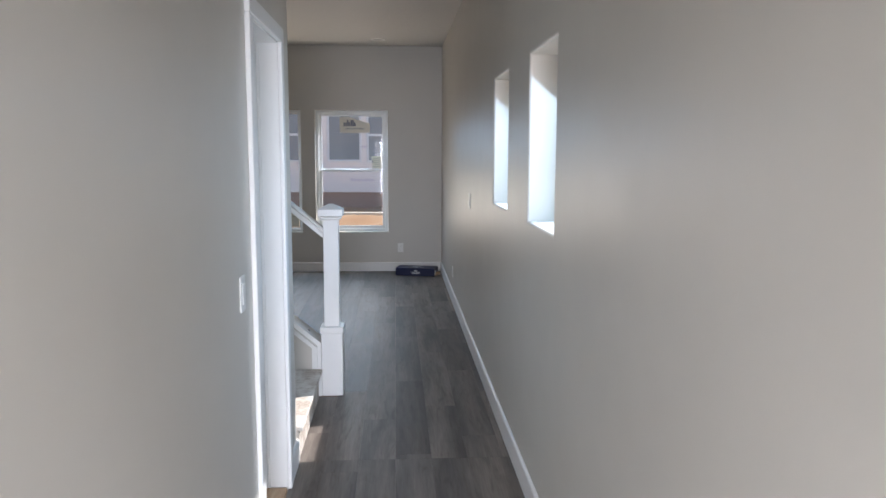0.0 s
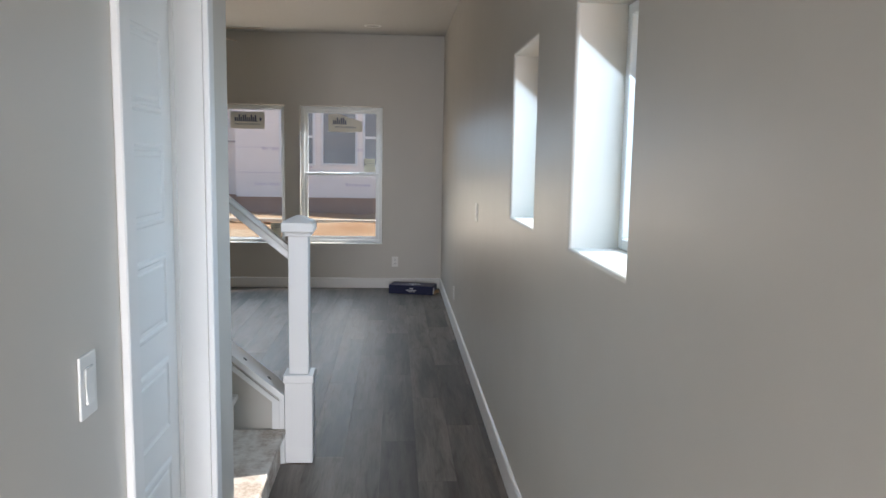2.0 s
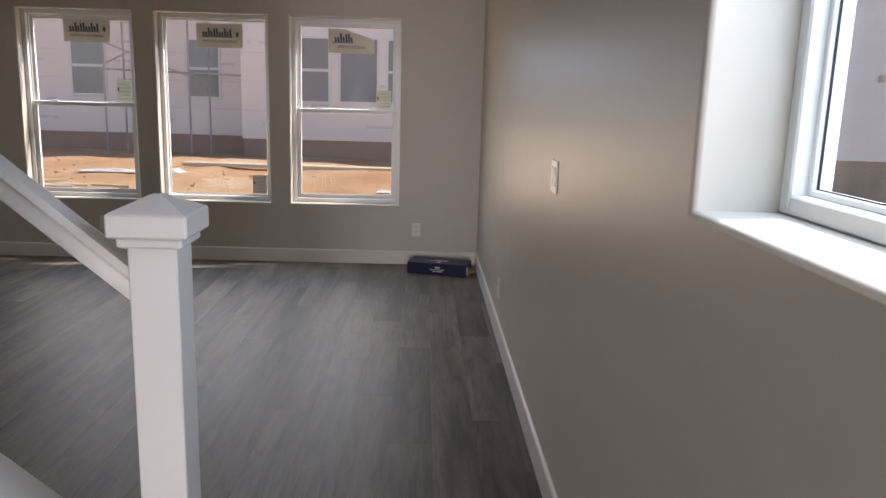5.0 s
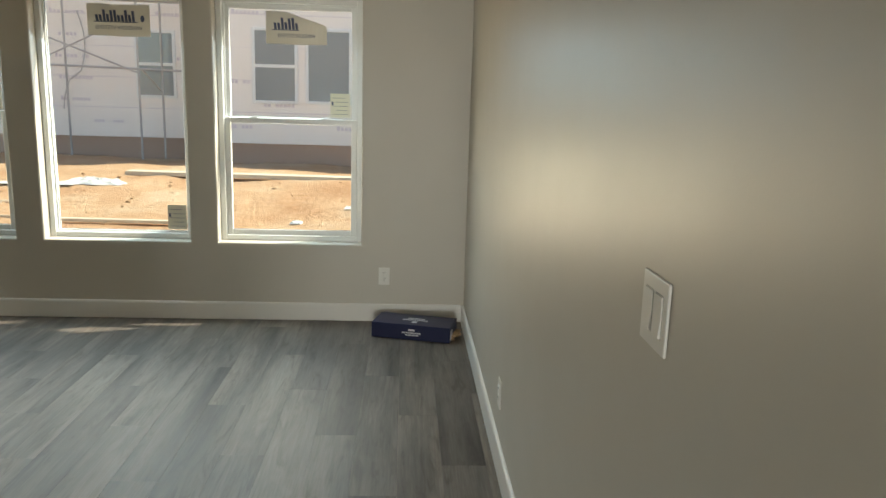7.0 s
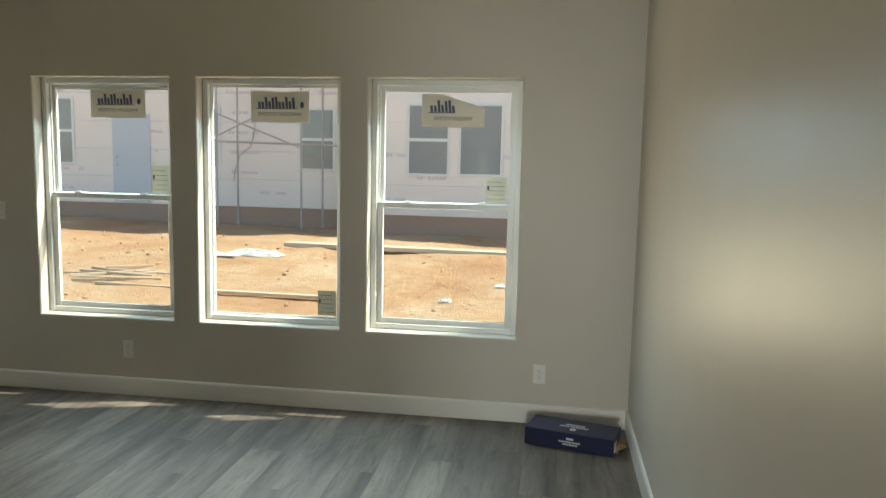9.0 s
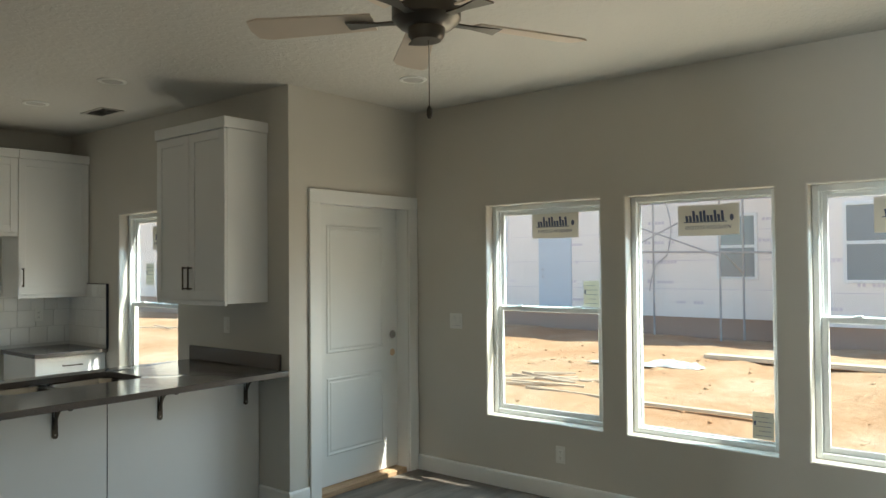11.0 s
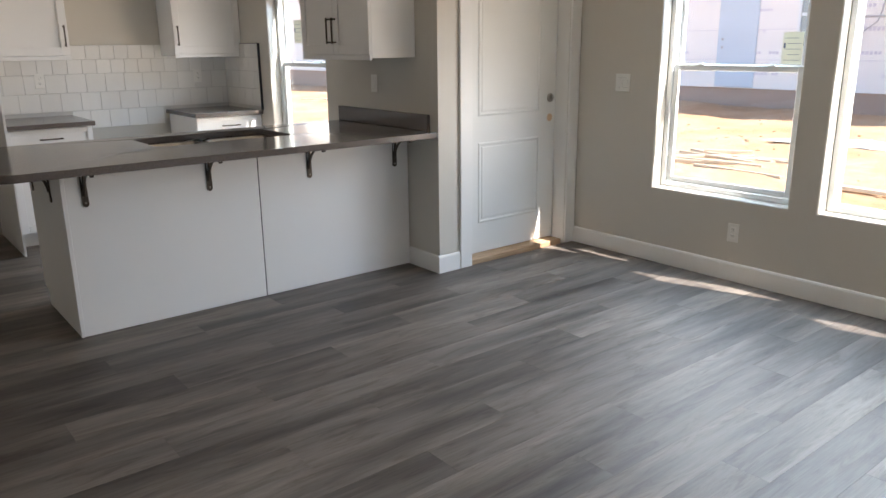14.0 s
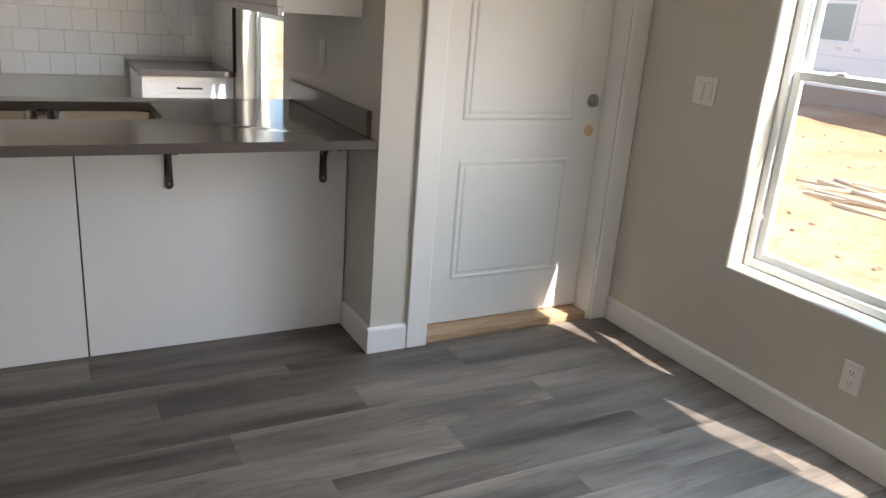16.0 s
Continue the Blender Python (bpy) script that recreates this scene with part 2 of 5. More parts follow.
def glass_material():
    m = bpy.data.materials.new("window_glass")
    m.use_nodes = True
    t = m.node_tree
    t.nodes.clear()
    out = t.nodes.new("ShaderNodeOutputMaterial")
    clear = t.nodes.new("ShaderNodeBsdfTransparent")
    clear.inputs[0].default_value = (0.93, 0.96, 0.95, 1)
    gloss = t.nodes.new("ShaderNodeBsdfGlossy")
    gloss.inputs["Roughness"].default_value = 0.02
    lw = t.nodes.new("ShaderNodeLayerWeight")
    lw.inputs[0].default_value = 0.5
    pw = t.nodes.new("ShaderNodeMath")
    pw.operation = "POWER"
    pw.inputs[1].default_value = 4.0
    t.links.new(lw.outputs["Facing"], pw.inputs[0])
    fr = t.nodes.new("ShaderNodeMath")
    fr.operation = "MULTIPLY_ADD"
    fr.inputs[1].default_value, fr.inputs[2].default_value = 0.45, 0.025
    t.links.new(pw.outputs[0], fr.inputs[0])
    mix = t.nodes.new("ShaderNodeMixShader")
    t.links.new(fr.outputs[0], mix.inputs[0])
    t.links.new(clear.outputs[0], mix.inputs[1])
    t.links.new(gloss.outputs[0], mix.inputs[2])
    t.links.new(mix.outputs[0], out.inputs[0])
    return m


def far_glass_material():
    m, t, p = material("far_glass")
    # lightened grey: part of the panes' reflection is put into the base colour
    p.inputs["Base Color"].default_value = (0.30, 0.32, 0.335, 1)
    p.inputs["Roughness"].default_value = 0.08
    p.inputs["Specular IOR Level"].default_value = 0.7
    return m


M_CEIL = ceiling_material()
M_PLANK = plank_material()
M_QUARTZ = quartz_material()
M_TILE = tile_material()
M_WOOD = wood_material("pine_wood", (0.36, 0.22, 0.12), (0.55, 0.38, 0.23), (30, 3, 30))
M_LUMBER = wood_material("weathered_lumber", (0.50, 0.42, 0.32), (0.72, 0.64, 0.52), (3, 40, 40), 0.8)
M_LATH = wood_material("old_lath", (0.48, 0.37, 0.27), (0.70, 0.60, 0.47), (6, 30, 30), 0.8)
M_TREAD = tread_material()
M_DIRT = dirt_material()
M_PINK = sheathing_material("pink_sheathing", (0.95, 0.875, 0.83))
M_BLUEWRAP = sheathing_material("blue_wrap", (0.62, 0.68, 0.76))
# near dirt colour: hidden slabs, and the band of shaded dirt under the house
M_SLAB_DIRT = sheathing_material("slab_and_dirt_brown", (0.46, 0.31, 0.24))
M_GLASS = glass_material()
M_FARGLASS = far_glass_material()
M_PRINT = painted("faded_print", (0.68, 0.61, 0.66), 0.6, 0.3, 90, 0.0002, 0.0, 0.05)

# ---------------------------------------------------------------- mesh helpers
def box(bm, x0, y0, z0, x1, y1, z1, bevel=0.0, seg=1):
    vs = [bm.verts.new((x, y, z)) for z in (z0, z1) for x, y in ((x0, y0), (x1, y0), (x1, y1), (x0, y1))]
    fs = [bm.faces.new([vs[k] for k in q]) for q in ((3, 2, 1, 0), (4, 5, 6, 7), (0, 1, 5, 4), (1, 2, 6, 5), (2, 3, 7, 6), (3, 0, 4, 7))]
    if bevel:
        es = list({e for f in fs for e in f.edges})
        bmesh.ops.bevel(bm, geom=es, offset=bevel, segments=seg, affect="EDGES", profile=0.5)
    return vs


def made_box(x0, y0, z0, x1, y1, z1, bevel=0.0, seg=1):
    bm = bmesh.new()
    box(bm, x0, y0, z0, x1, y1, z1, bevel, seg)
    return bm


def mesh_of(name, bm, mat, smooth=False):
    bmesh.ops.recalc_face_normals(bm, faces=bm.faces)
    me = bpy.data.meshes.new(name)
    bm.to_mesh(me)
    bm.free()
    me.materials.append(mat)
    if smooth:
        me.shade_smooth()
        me.set_sharp_from_angle(angle=radians(35))
        if smooth == "round":
            # only the small rounding faces are smooth; broad faces stay flat
            for f in me.polygons:
                f.use_smooth = f.area < 0.014
    return me


def part(name, bm, mat, parent=None, label="", smooth=False):
    ob = new(name, mesh_of(name, bm, mat, smooth))
    ob.parent = parent
    if label:
        tagged(ob, label)
    return ob


def thing(name, at, label, category, group="", kind="", turn=0.0):
    ob = new(name)
    ob.empty_display_size = 0.1
    ob.matrix_basis = at if isinstance(at, Matrix) else pose(*at, 0, 0, turn)
    return tagged(ob, label, category, group, kind)


def structure(name, bm, mat, label, category, smooth=False):
    return tagged(part(name, bm, mat, None, "", smooth), label, category, "", "structure")


def tube(bm, pts, r, n=10, closed=False):
    """A round bar along points."""
    rings = []
    count = len(pts)
    for k, p in enumerate(pts):
        a = Vector(pts[max(0, k - 1)])
        b = Vector(pts[min(count - 1, k + 1)])
        q = (b - a).to_track_quat("Z", "Y")
        rings.append([bm.verts.new(Vector(p) + q @ Vector((r * math.cos(2 * math.pi * j / n), r * math.sin(2 * math.pi * j / n), 0))) for j in range(n)])
    for u, v in zip(rings, rings[1:]):
        for j in range(n):
            bm.faces.new((u[j], u[(j + 1) % n], v[(j + 1) % n], v[j]))
    bm.faces.new(rings[0][::-1])
    bm.faces.new(rings[-1])


def lathe(bm, profile, n=24, centre=(0, 0, 0), cap=True):
    """Revolves (radius, z) pairs about the z axis through centre."""
    rings = []
    for r, z in profile:
        rings.append([bm.verts.new((centre[0] + r * math.cos(2 * math.pi * j / n), centre[1] + r * math.sin(2 * math.pi * j / n), centre[2] + z)) for j in range(n)])
    for u, v in zip(rings, rings[1:]):
        for j in range(n):
            bm.faces.new((u[j], u[(j + 1) % n], v[(j + 1) % n], v[j]))
    if cap:
        bm.faces.new(rings[0][::-1])
        bm.faces.new(rings[-1])


def prism(bm, outline, axis, a, b):
    """Extrudes a closed outline along an axis from a to b; the outline gives the other two coordinates in order."""
    def at(p, s):
        c = list(p)
        c.insert("xyz".index(axis), s)
        return bm.verts.new(c)
    lo = [at(p, a) for p in outline]
    hi = [at(p, b) for p in outline]
    n = len(outline)
    bm.faces.new(lo[::-1])
    bm.faces.new(hi)
    for k in range(n):
        bm.faces.new((lo[k], lo[(k + 1) % n], hi[(k + 1) % n], hi[k]))


def wall_sheet(name, along, face, depth, u0, u1, z0, z1, openings, mat, label, bullnose=0.012):
    """A wall with openings (u0, z0, u1, z1) cut through it. along: x or y; face: place of the room side; depth: signed thickness away from the room."""
    us = sorted({u0, u1, *[o[0] for o in openings], *[o[2] for o in openings]})
    zs = sorted({z0, z1, *[o[1] for o in openings], *[o[3] for o in openings]})
    bm = bmesh.new()
    cache = {}

    def vert(i, j, k):
        if (i, j, k) not in cache:
            d = face + depth * k
            cache[i, j, k] = bm.verts.new((us[i], d, zs[j]) if along == "x" else (d, us[i], zs[j]))
        return cache[i, j, k]

    def solid(i, j):
        if not (0 <= i < len(us) - 1 and 0 <= j < len(zs) - 1):
            return False
        u, z = (us[i] + us[i + 1]) / 2, (zs[j] + zs[j + 1]) / 2
        return not any(a < u < c and b < z < d for a, b, c, d in openings)

    def inside(i, j):
        return 0 <= i < len(us) - 1 and 0 <= j < len(zs) - 1

    rims = []
    for i in range(len(us) - 1):
        for j in range(len(zs) - 1):
            if not solid(i, j):
                continue
            for k in (0, 1):
                bm.faces.new([vert(i, j, k), vert(i + 1, j, k), vert(i + 1, j + 1, k), vert(i, j + 1, k)])
            for di, dj, e in ((-1, 0, ((0, 0), (0, 1))), (1, 0, ((1, 0), (1, 1))), (0, -1, ((0, 0), (1, 0))), (0, 1, ((0, 1), (1, 1)))):
                if not solid(i + di, j + dj):
                    a, b = ((i + p, j + q) for p, q in e)
                    bm.faces.new([vert(*a, 0), vert(*b, 0), vert(*b, 1), vert(*a, 1)])
                    if inside(i + di, j + dj):
                        rims.append((vert(*a, 0), vert(*b, 0)))
    if bullnose:
        es = [bm.edges.get(r) for r in rims]
        bmesh.ops.bevel(bm, geom=[e for e in es if e], offset=bullnose, segments=3, affect="EDGES", profile=0.5)
    return structure(name, bm, mat, label, "wall", "round")


def text_mesh(words, size):
    cu = bpy.data.curves.new("letters", "FONT")
    cu.body, cu.size, cu.align_x, cu.align_y = words, size, "CENTER", "CENTER"
    cu.extrude = 0.0003
    ob = bpy.data.objects.new("letters", cu)
    scene.collection.objects.link(ob)
    me = bpy.data.meshes.new_from_object(ob.evaluated_get(bpy.context.evaluated_depsgraph_get()))
    bpy.data.objects.remove(ob)
    me.materials.clear()
    return me

# ---------------------------------------------------------------- the shell of the house
H = 2.82                      # ceiling height
XR, YF = 0.755, 9.73          # wall beside the walk, wall with the three windows
XD, YK = -3.71, 8.45          # wall of the entry door, wall of the kitchen window
XB, XL = -6.83, -0.328        # back of the kitchen, hallway wall with the closet door
YS = 4.93                     # living room side of the stair
HH = 3.35                     # ceiling over the hallway and the stair
YE = -1.9                     # front end of the hallway
WIN = [(-3.025, -2.10), (-1.92, -1.01), (-0.833, 0.077)]
W_Z = (0.51, 2.037)
SLITS = [(2.94, 3.515), (4.11, 4.70)]
S_Z = (1.228, 1.957)

wall_sheet("wall_north", "x", YF, 0.17, XD - 0.14, XR + 0.24, -0.3, H, [(a, W_Z[0], b, W_Z[1]) for a, b in WIN], M_WALL, "grey painted drywall with three rounded window openings")
wall_sheet("wall_east", "y", XR, 0.24, YE, YF, -0.3, HH, [(a, S_Z[0], b, S_Z[1]) for a, b in SLITS], M_WALL, "grey satin painted drywall with small deep windows")
wall_sheet("wall_entry", "y", XD, -0.14, YK, YF, -0.3, H, [(8.715, -0.3, 9.63, 2.06)], M_WALL, "grey painted wall stub round the entry door", 0)
wall_sheet("wall_kitchen_north", "x", YK, 0.17, XB - 0.15, XD - 0.14, -0.3, H, [(-5.955, 0.51, -5.05, 2.055)], M_WALL, "grey painted kitchen wall with a window")
wall_sheet("wall_kitchen_back", "y", XB, -0.15, 3.8, YK, -0.3, HH, [], M_WALL, "grey painted kitchen back wall", 0)
wall_sheet("wall_hall_west", "y", XL, -0.12, YE, 3.80, -0.3, HH, [(2.85, -0.3, 3.49, 2.0)], M_WALL, "pale grey hallway wall with a closet door", 0)
wall_sheet("wall_stair_south", "x", 3.80, -0.12, XB, XL - 0.12, -0.3, HH, [], M_WALL, "grey wall beside the stair", 0)
wall_sheet("wall_stair_north", "x", YS, -0.12, XB, -1.35, -0.3, H, [(-2.66, -0.3, -2.02, 1.23), (-3.50, -0.3, -2.88, 2.05)], M_WALL, "grey wall under and beside the stair with two doorways", 0)
# unseen end of the hallway; the doorway is assumed, to hold the fill lamp
wall_sheet("wall_south", "x", YE, -0.15, XL - 0.12, XR + 0.24, -0.3, HH, [(-0.25, -0.3, 0.67, 2.06)], M_WALL, "unseen hallway end wall with an assumed open front doorway", 0)

bm = bmesh.new()
box(bm, XB - 0.15, 3.68, -0.30, XR, YK + 0.1, -0.012)
structure("floor_slab", bm, M_SLAB_DIRT, "concrete slab under the vinyl planks", "floor")
bm = bmesh.new()
box(bm, XD - 0.1, YK + 0.1, -0.30, XR, YF, -0.012)
structure("floor_slab_north", bm, M_SLAB_DIRT, "concrete slab under the vinyl planks", "floor")
bm = bmesh.new()
box(bm, XL - 0.12, YE, -0.30, XR, 3.68, -0.012)
structure("floor_slab_hall", bm, M_SLAB_DIRT, "concrete slab under the hallway planks", "floor")
bm = bmesh.new()
box(bm, XB - 0.15, 4.812, H, XR - 0.001, YK + 0.17, HH + 0.2)
box(bm, XB - 0.15, 3.68, HH, XR + 0.24, 4.812, HH + 0.2)
box(bm, XD - 0.14, YK + 0.17, H, XR - 0.001, YF + 0.17, HH + 0.2)
box(bm, XL - 0.12, YE - 0.15, HH, XR + 0.24, 3.68, HH + 0.2)
structure("ceiling", bm, M_CEIL, "knockdown textured off-white ceiling", "ceiling")


# baseboards, with a small rounded top
def baseboard(along, face, d, u0, u1, n=[0]):
    n[0] += 1
    bm = bmesh.new()
    h, t = 0.118, 0.015
    prof = [(face, 0.002), (face + d * t, 0.002), (face + d * t, h - 0.012), (face + d * t * 0.75, h - 0.004), (face + d * t * 0.3, h), (face, h)]
    if along == "x":
        prism(bm, prof, "x", u0, u1)
    else:
        lo = [bm.verts.new((x, u0, z)) for x, z in prof]
        hi = [bm.verts.new((x, u1, z)) for x, z in prof]
        bm.faces.new(lo)
        bm.faces.new(hi[::-1])
        for k in range(len(prof)):
            j = (k + 1) % len(prof)
            bm.faces.new((lo[k], hi[k], hi[j], lo[j]))
    return structure("baseboard_%d" % n[0], bm, M_TRIM, "white painted flat baseboard", "baseboard")


baseboard("y", XR, -1, YE, YF)
baseboard("x", YF, -1, XD + 0.02, XR - 0.015)
baseboard("y", XD, 1, YK - 0.015, 8.613)
baseboard("x", YK, -1, -4.02, XD)
baseboard("y", XL, 1, YE, 2.786)
baseboard("y", XL, 1, 3.554, 3.80)
baseboard("x", YS, 1, -2.0, -1.35)
baseboard("x", YS, 1, XB, -3.55)


# ---------------------------------------------------------------- windows
def rect_frame(bm, u0, z0, u1, z1, w, d0, d1, bevel=0.003):
    """Four bars of width w round a rectangle in the plane u, z, from depth d0 to d1."""
    box(bm, u0, d0, z0, u0 + w, d1, z1, bevel)
    box(bm, u1 - w, d0, z0, u1, d1, z1, bevel)
    box(bm, u0 + w, d0, z0, u1 - w, d1, z0 + w, bevel)
    box(bm, u0 + w, d0, z1 - w, u1 - w, d1, z1, bevel)


def pane(root, u0, z0, u1, z1, d):
    p = part("pane", made_box(u0, d, z0, u1, d + 0.004, z1), M_GLASS, root)
    p.visible_shadow = False
    return p


def sticker(root, u0, z0, u1, z1, d, kind):
    """Paper labels left on the glass, read from outside, so mirrored from within."""
    if kind == "label":
        s = part("label", made_box(u0, d - 0.001, z0, u1, d, z1), M_PAPER_GREY, root, "grey paper rating label")
        bm = bmesh.new()
        w, h = u1 - u0, z1 - z0
        for k, (a, b) in enumerate(((0.1, 0.75), (0.25, 0.9), (0.1, 0.9), (0.3, 0.85), (0.12, 0.9))):
            z = z1 - h * (0.18 + 0.17 * k)
            box(bm, u0 + a * w, d - 0.0018, z - 0.0025, u0 + b * w, d - 0.001, z)
        box(bm, u0 + 0.06 * w, d - 0.0018, z0 + h * 0.5, u0 + 0.16 * w, d - 0.001, z0 + h * 0.66)
        part("print", bm, M_INK, s)
        return
    w, h = u1 - u0, z1 - z0
    bm = bmesh.new()
    n = 14
    torn = kind == "torn"
    front, back = [], []
    for k in range(n + 1):
        u = k / n
        zt = z1 - (0.42 * h * max(0, u - 0.35) / 0.65 if torn else 0.0) + 0.002 * math.sin(9 * u)
        zb = z0 + 0.002 * math.sin(7 * u + 1)
        lift = -0.0035 - (0.022 * max(0, u - 0.5) ** 1.5 if torn else 0.001 * abs(math.sin(5 * u)))
        for row, off in ((front, 0.0), (back, 0.0008)):
            row.append((bm.verts.new((u0 + u * w, d - 0.0022 + off, zb)), bm.verts.new((u0 + u * w, d + lift + off, zt))))
    for k in range(n):
        for row in (front, back):
            bm.faces.new((row[k][0], row[k + 1][0], row[k + 1][1], row[k][1]))
        for e in (0, 1):
            bm.faces.new((front[k][e], front[k + 1][e], back[k + 1][e], back[k][e]))
    for k in (0, n):
        bm.faces.new((front[k][0], front[k][1], back[k][1], back[k][0]))
    part("sticker", bm, M_PAPER, root, "torn curling beige paper sticker" if torn else "beige paper sticker")
    bm = bmesh.new()
    zc = z0 + 0.46 * h
    end = 0.56 if torn else 0.82
    # the maker's mark as slanted plain bars over a thin line
    k, u = 0, 0.14
    while u < end - 0.05:
        hh = (0.20, 0.20, 0.36, 0.22, 0.34, 0.36)[k % 6] * h
        prism_pts = [(u0 + u * w, zc), (u0 + (u + 0.042) * w, zc), (u0 + (u + 0.028) * w, zc + hh), (u0 + (u - 0.014) * w, zc + hh)]
        prism(bm, prism_pts, "y", d - 0.0055, d - 0.0045)
        u += 0.058
        k += 1
    box(bm, u0 + 0.10 * w, d - 0.0055, zc - 0.03 * h, u0 + (end - 0.02) * w, d - 0.0045, zc - 0.005 * h)
    if not torn:
        lathe(bm, [(0.012, 0), (0.012, 0.001)], 12, (0, 0, 0))
        for v in bm.verts[-24:]:
            v.co = Vector((u0 + 0.88 * w + v.co.x, d - 0.0055 + v.co.z, zc + 0.02 + v.co.y * 1.7))
    part("print", bm, M_INK, root)
    me = text_mesh("WINDOW SYSTEMS", h * 0.17)
    me.materials.append(M_INK)
    t = new("lettering", me)
    t.parent = root
    t.matrix_basis = pose(u0 + 0.5 * w, d - 0.0055, z0 + 0.26 * h, 90, 0, 0) @ Matrix.Diagonal((-0.8 if torn else -1, 1, 1, 1))


def window(name, m, w, h, hung, stickers=(), label=""):
    """A white vinyl window in local coordinates: x across, y outwards, z up."""
    root = thing(name, m, label, "window", "", "structure")
    f = 0.035
    bm = bmesh.new()
    rect_frame(bm, 0.001, 0.001, w - 0.001, h - 0.001, f, 0.0, 0.075, 0.004)
    rect_frame(bm, f, f, w - f, h - f, 0.012, 0.03, 0.06, 0.002)
    part("window_frame", bm, M_VINYL, root)
    if hung:
        mid = h * 0.508
        for nm, z0, z1, d in (("upper_sash", mid - 0.016, h - f, 0.044), ("lower_sash", f, mid + 0.016, 0.014)):
            bm = bmesh.new()
            rect_frame(bm, f + 0.002, z0, w - f - 0.002, z1, 0.036, d, d + 0.024, 0.003)
            s = part(nm, bm, M_VINYL, root)
            pane(s, f + 0.036, z0 + 0.034, w - f - 0.036, z1 - 0.034, d + 0.010)
            part("gasket", made_box(f + 0.03, d + 0.009, z0 + 0.030, w - f - 0.03, d + 0.0095, z0 + 0.038), M_SHADOW_GAP, s)
        for u in (0.24, 0.74):
            bm = bmesh.new()
            box(bm, w * u - 0.030, 0.016, mid + 0.0155, w * u + 0.030, 0.036, mid + 0.021, 0.002)
            box(bm, w * u - 0.010, 0.010, mid + 0.020, w * u + 0.024, 0.026, mid + 0.027, 0.002)
            part("sash_lock", bm, M_VINYL, root, "white sash lock")
    else:
        pane(root, f + 0.008, f + 0.008, w - f - 0.008, h - f - 0.008, 0.045)
        bm = bmesh.new()
        rect_frame(bm, f + 0.010, f + 0.010, w - f - 0.010, h - f - 0.010, 0.004, 0.040, 0.044, 0)
        part("gasket", bm, M_SHADOW_GAP, root)
    for st in stickers:
        sticker(root, *st)
    return root


def facing_north(x0, z0, y):
    return pose(x0, y, z0)


hh = W_Z[1] - W_Z[0]
window("window_1", facing_north(WIN[0][0], W_Z[0], YF + 0.085), WIN[0][1] - WIN[0][0], hh, True,
       [(0.315, 1.28, 0.695, 1.465, 0.053, "full"), (0.725, 0.80, 0.845, 0.98, 0.053, "label")], "white vinyl single-hung window with paper stickers")
window("window_2", facing_north(WIN[1][0], W_Z[0], YF + 0.085), WIN[1][1] - WIN[1][0], hh, False,
       [(0.30, 1.265, 0.68, 1.455, 0.044, "full"), (0.735, 0.055, 0.855, 0.215, 0.044, "label")], "white vinyl fixed picture window with paper stickers")
window("window_3", facing_north(WIN[2][0], W_Z[0], YF + 0.085), WIN[2][1] - WIN[2][0], hh, True,
       [(0.30, 1.25, 0.68, 1.445, 0.053, "torn"), (0.70, 0.805, 0.825, 0.955, 0.053, "label")], "white vinyl single-hung window with a torn sticker")
window("window_4", facing_north(-5.955, 0.51, YK + 0.085), 0.905, 1.545, True, [(0.31, 1.24, 0.66, 1.44, 0.053, "full"), (0.2, 0.95, 0.33, 1.13, 0.053, "label")], "white vinyl single-hung kitchen window")
for k, (a, b) in enumerate(SLITS):
    window("window_%d" % (5 + k), pose(XR + 0.155, b, S_Z[0], 0, 0, -90), b - a, S_Z[1] - S_Z[0], False, [], "small white vinyl window set deep in the wall")


# ---------------------------------------------------------------- doors
def panel_face(bm, u0, z0, u1, z1, d, sgn=-1):
    """A raised moulding round a slightly raised field, standing on the plane y = d."""
    def ring(inset, lift):
        return [bm.verts.new((u, d + sgn * lift, z)) for u, z in ((u0 + inset, z0 + inset), (u1 - inset, z0 + inset), (u1 - inset, z1 - inset), (u0 + inset, z1 - inset))]
    rs = [ring(i, l) for i, l in ((0, 0.0005), (0.006, 0.006), (0.014, 0.007), (0.020, 0.002), (0.030, 0.0015), (0.034, 0.005), (0.042, 0.006))]
    for a, b in zip(rs, rs[1:]):
        for k in range(4):
            j = (k + 1) % 4
            bm.faces.new((a[k], a[j], b[j], b[k]))
    bm.faces.new(rs[-1])


def door_slab(root, w, h, panels, t=0.04, edge=None, mat=None):
    slab = part("slab", made_box(0, 0, 0, w, t, h, 0.002), mat or M_DOOR, root)
    for u0, z0, u1, z1 in panels:
        for d, sgn in ((0, -1), (t, 1)):
            bm = bmesh.new()
            panel_face(bm, u0, z0, u1, z1, d, sgn)
            part("panel", bm, mat or M_DOOR, slab)
    return slab


def casing(root, u0, u1, top, w=0.10, t=0.018, d=0.0):
    """Flat casing legs and head on the room side (y = d, towards -y)."""
    part("casing_leg", made_box(u0 - w, d - t, 0.002, u0, d, top, 0.003), M_TRIM, root)
    part("casing_leg", made_box(u1, d - t, 0.002, u1 + w, d, top, 0.003), M_TRIM, root)
    part("casing_head", made_box(u0 - w, d - t - 0.001, top, u1 + w, d, top + w, 0.003), M_TRIM, root)


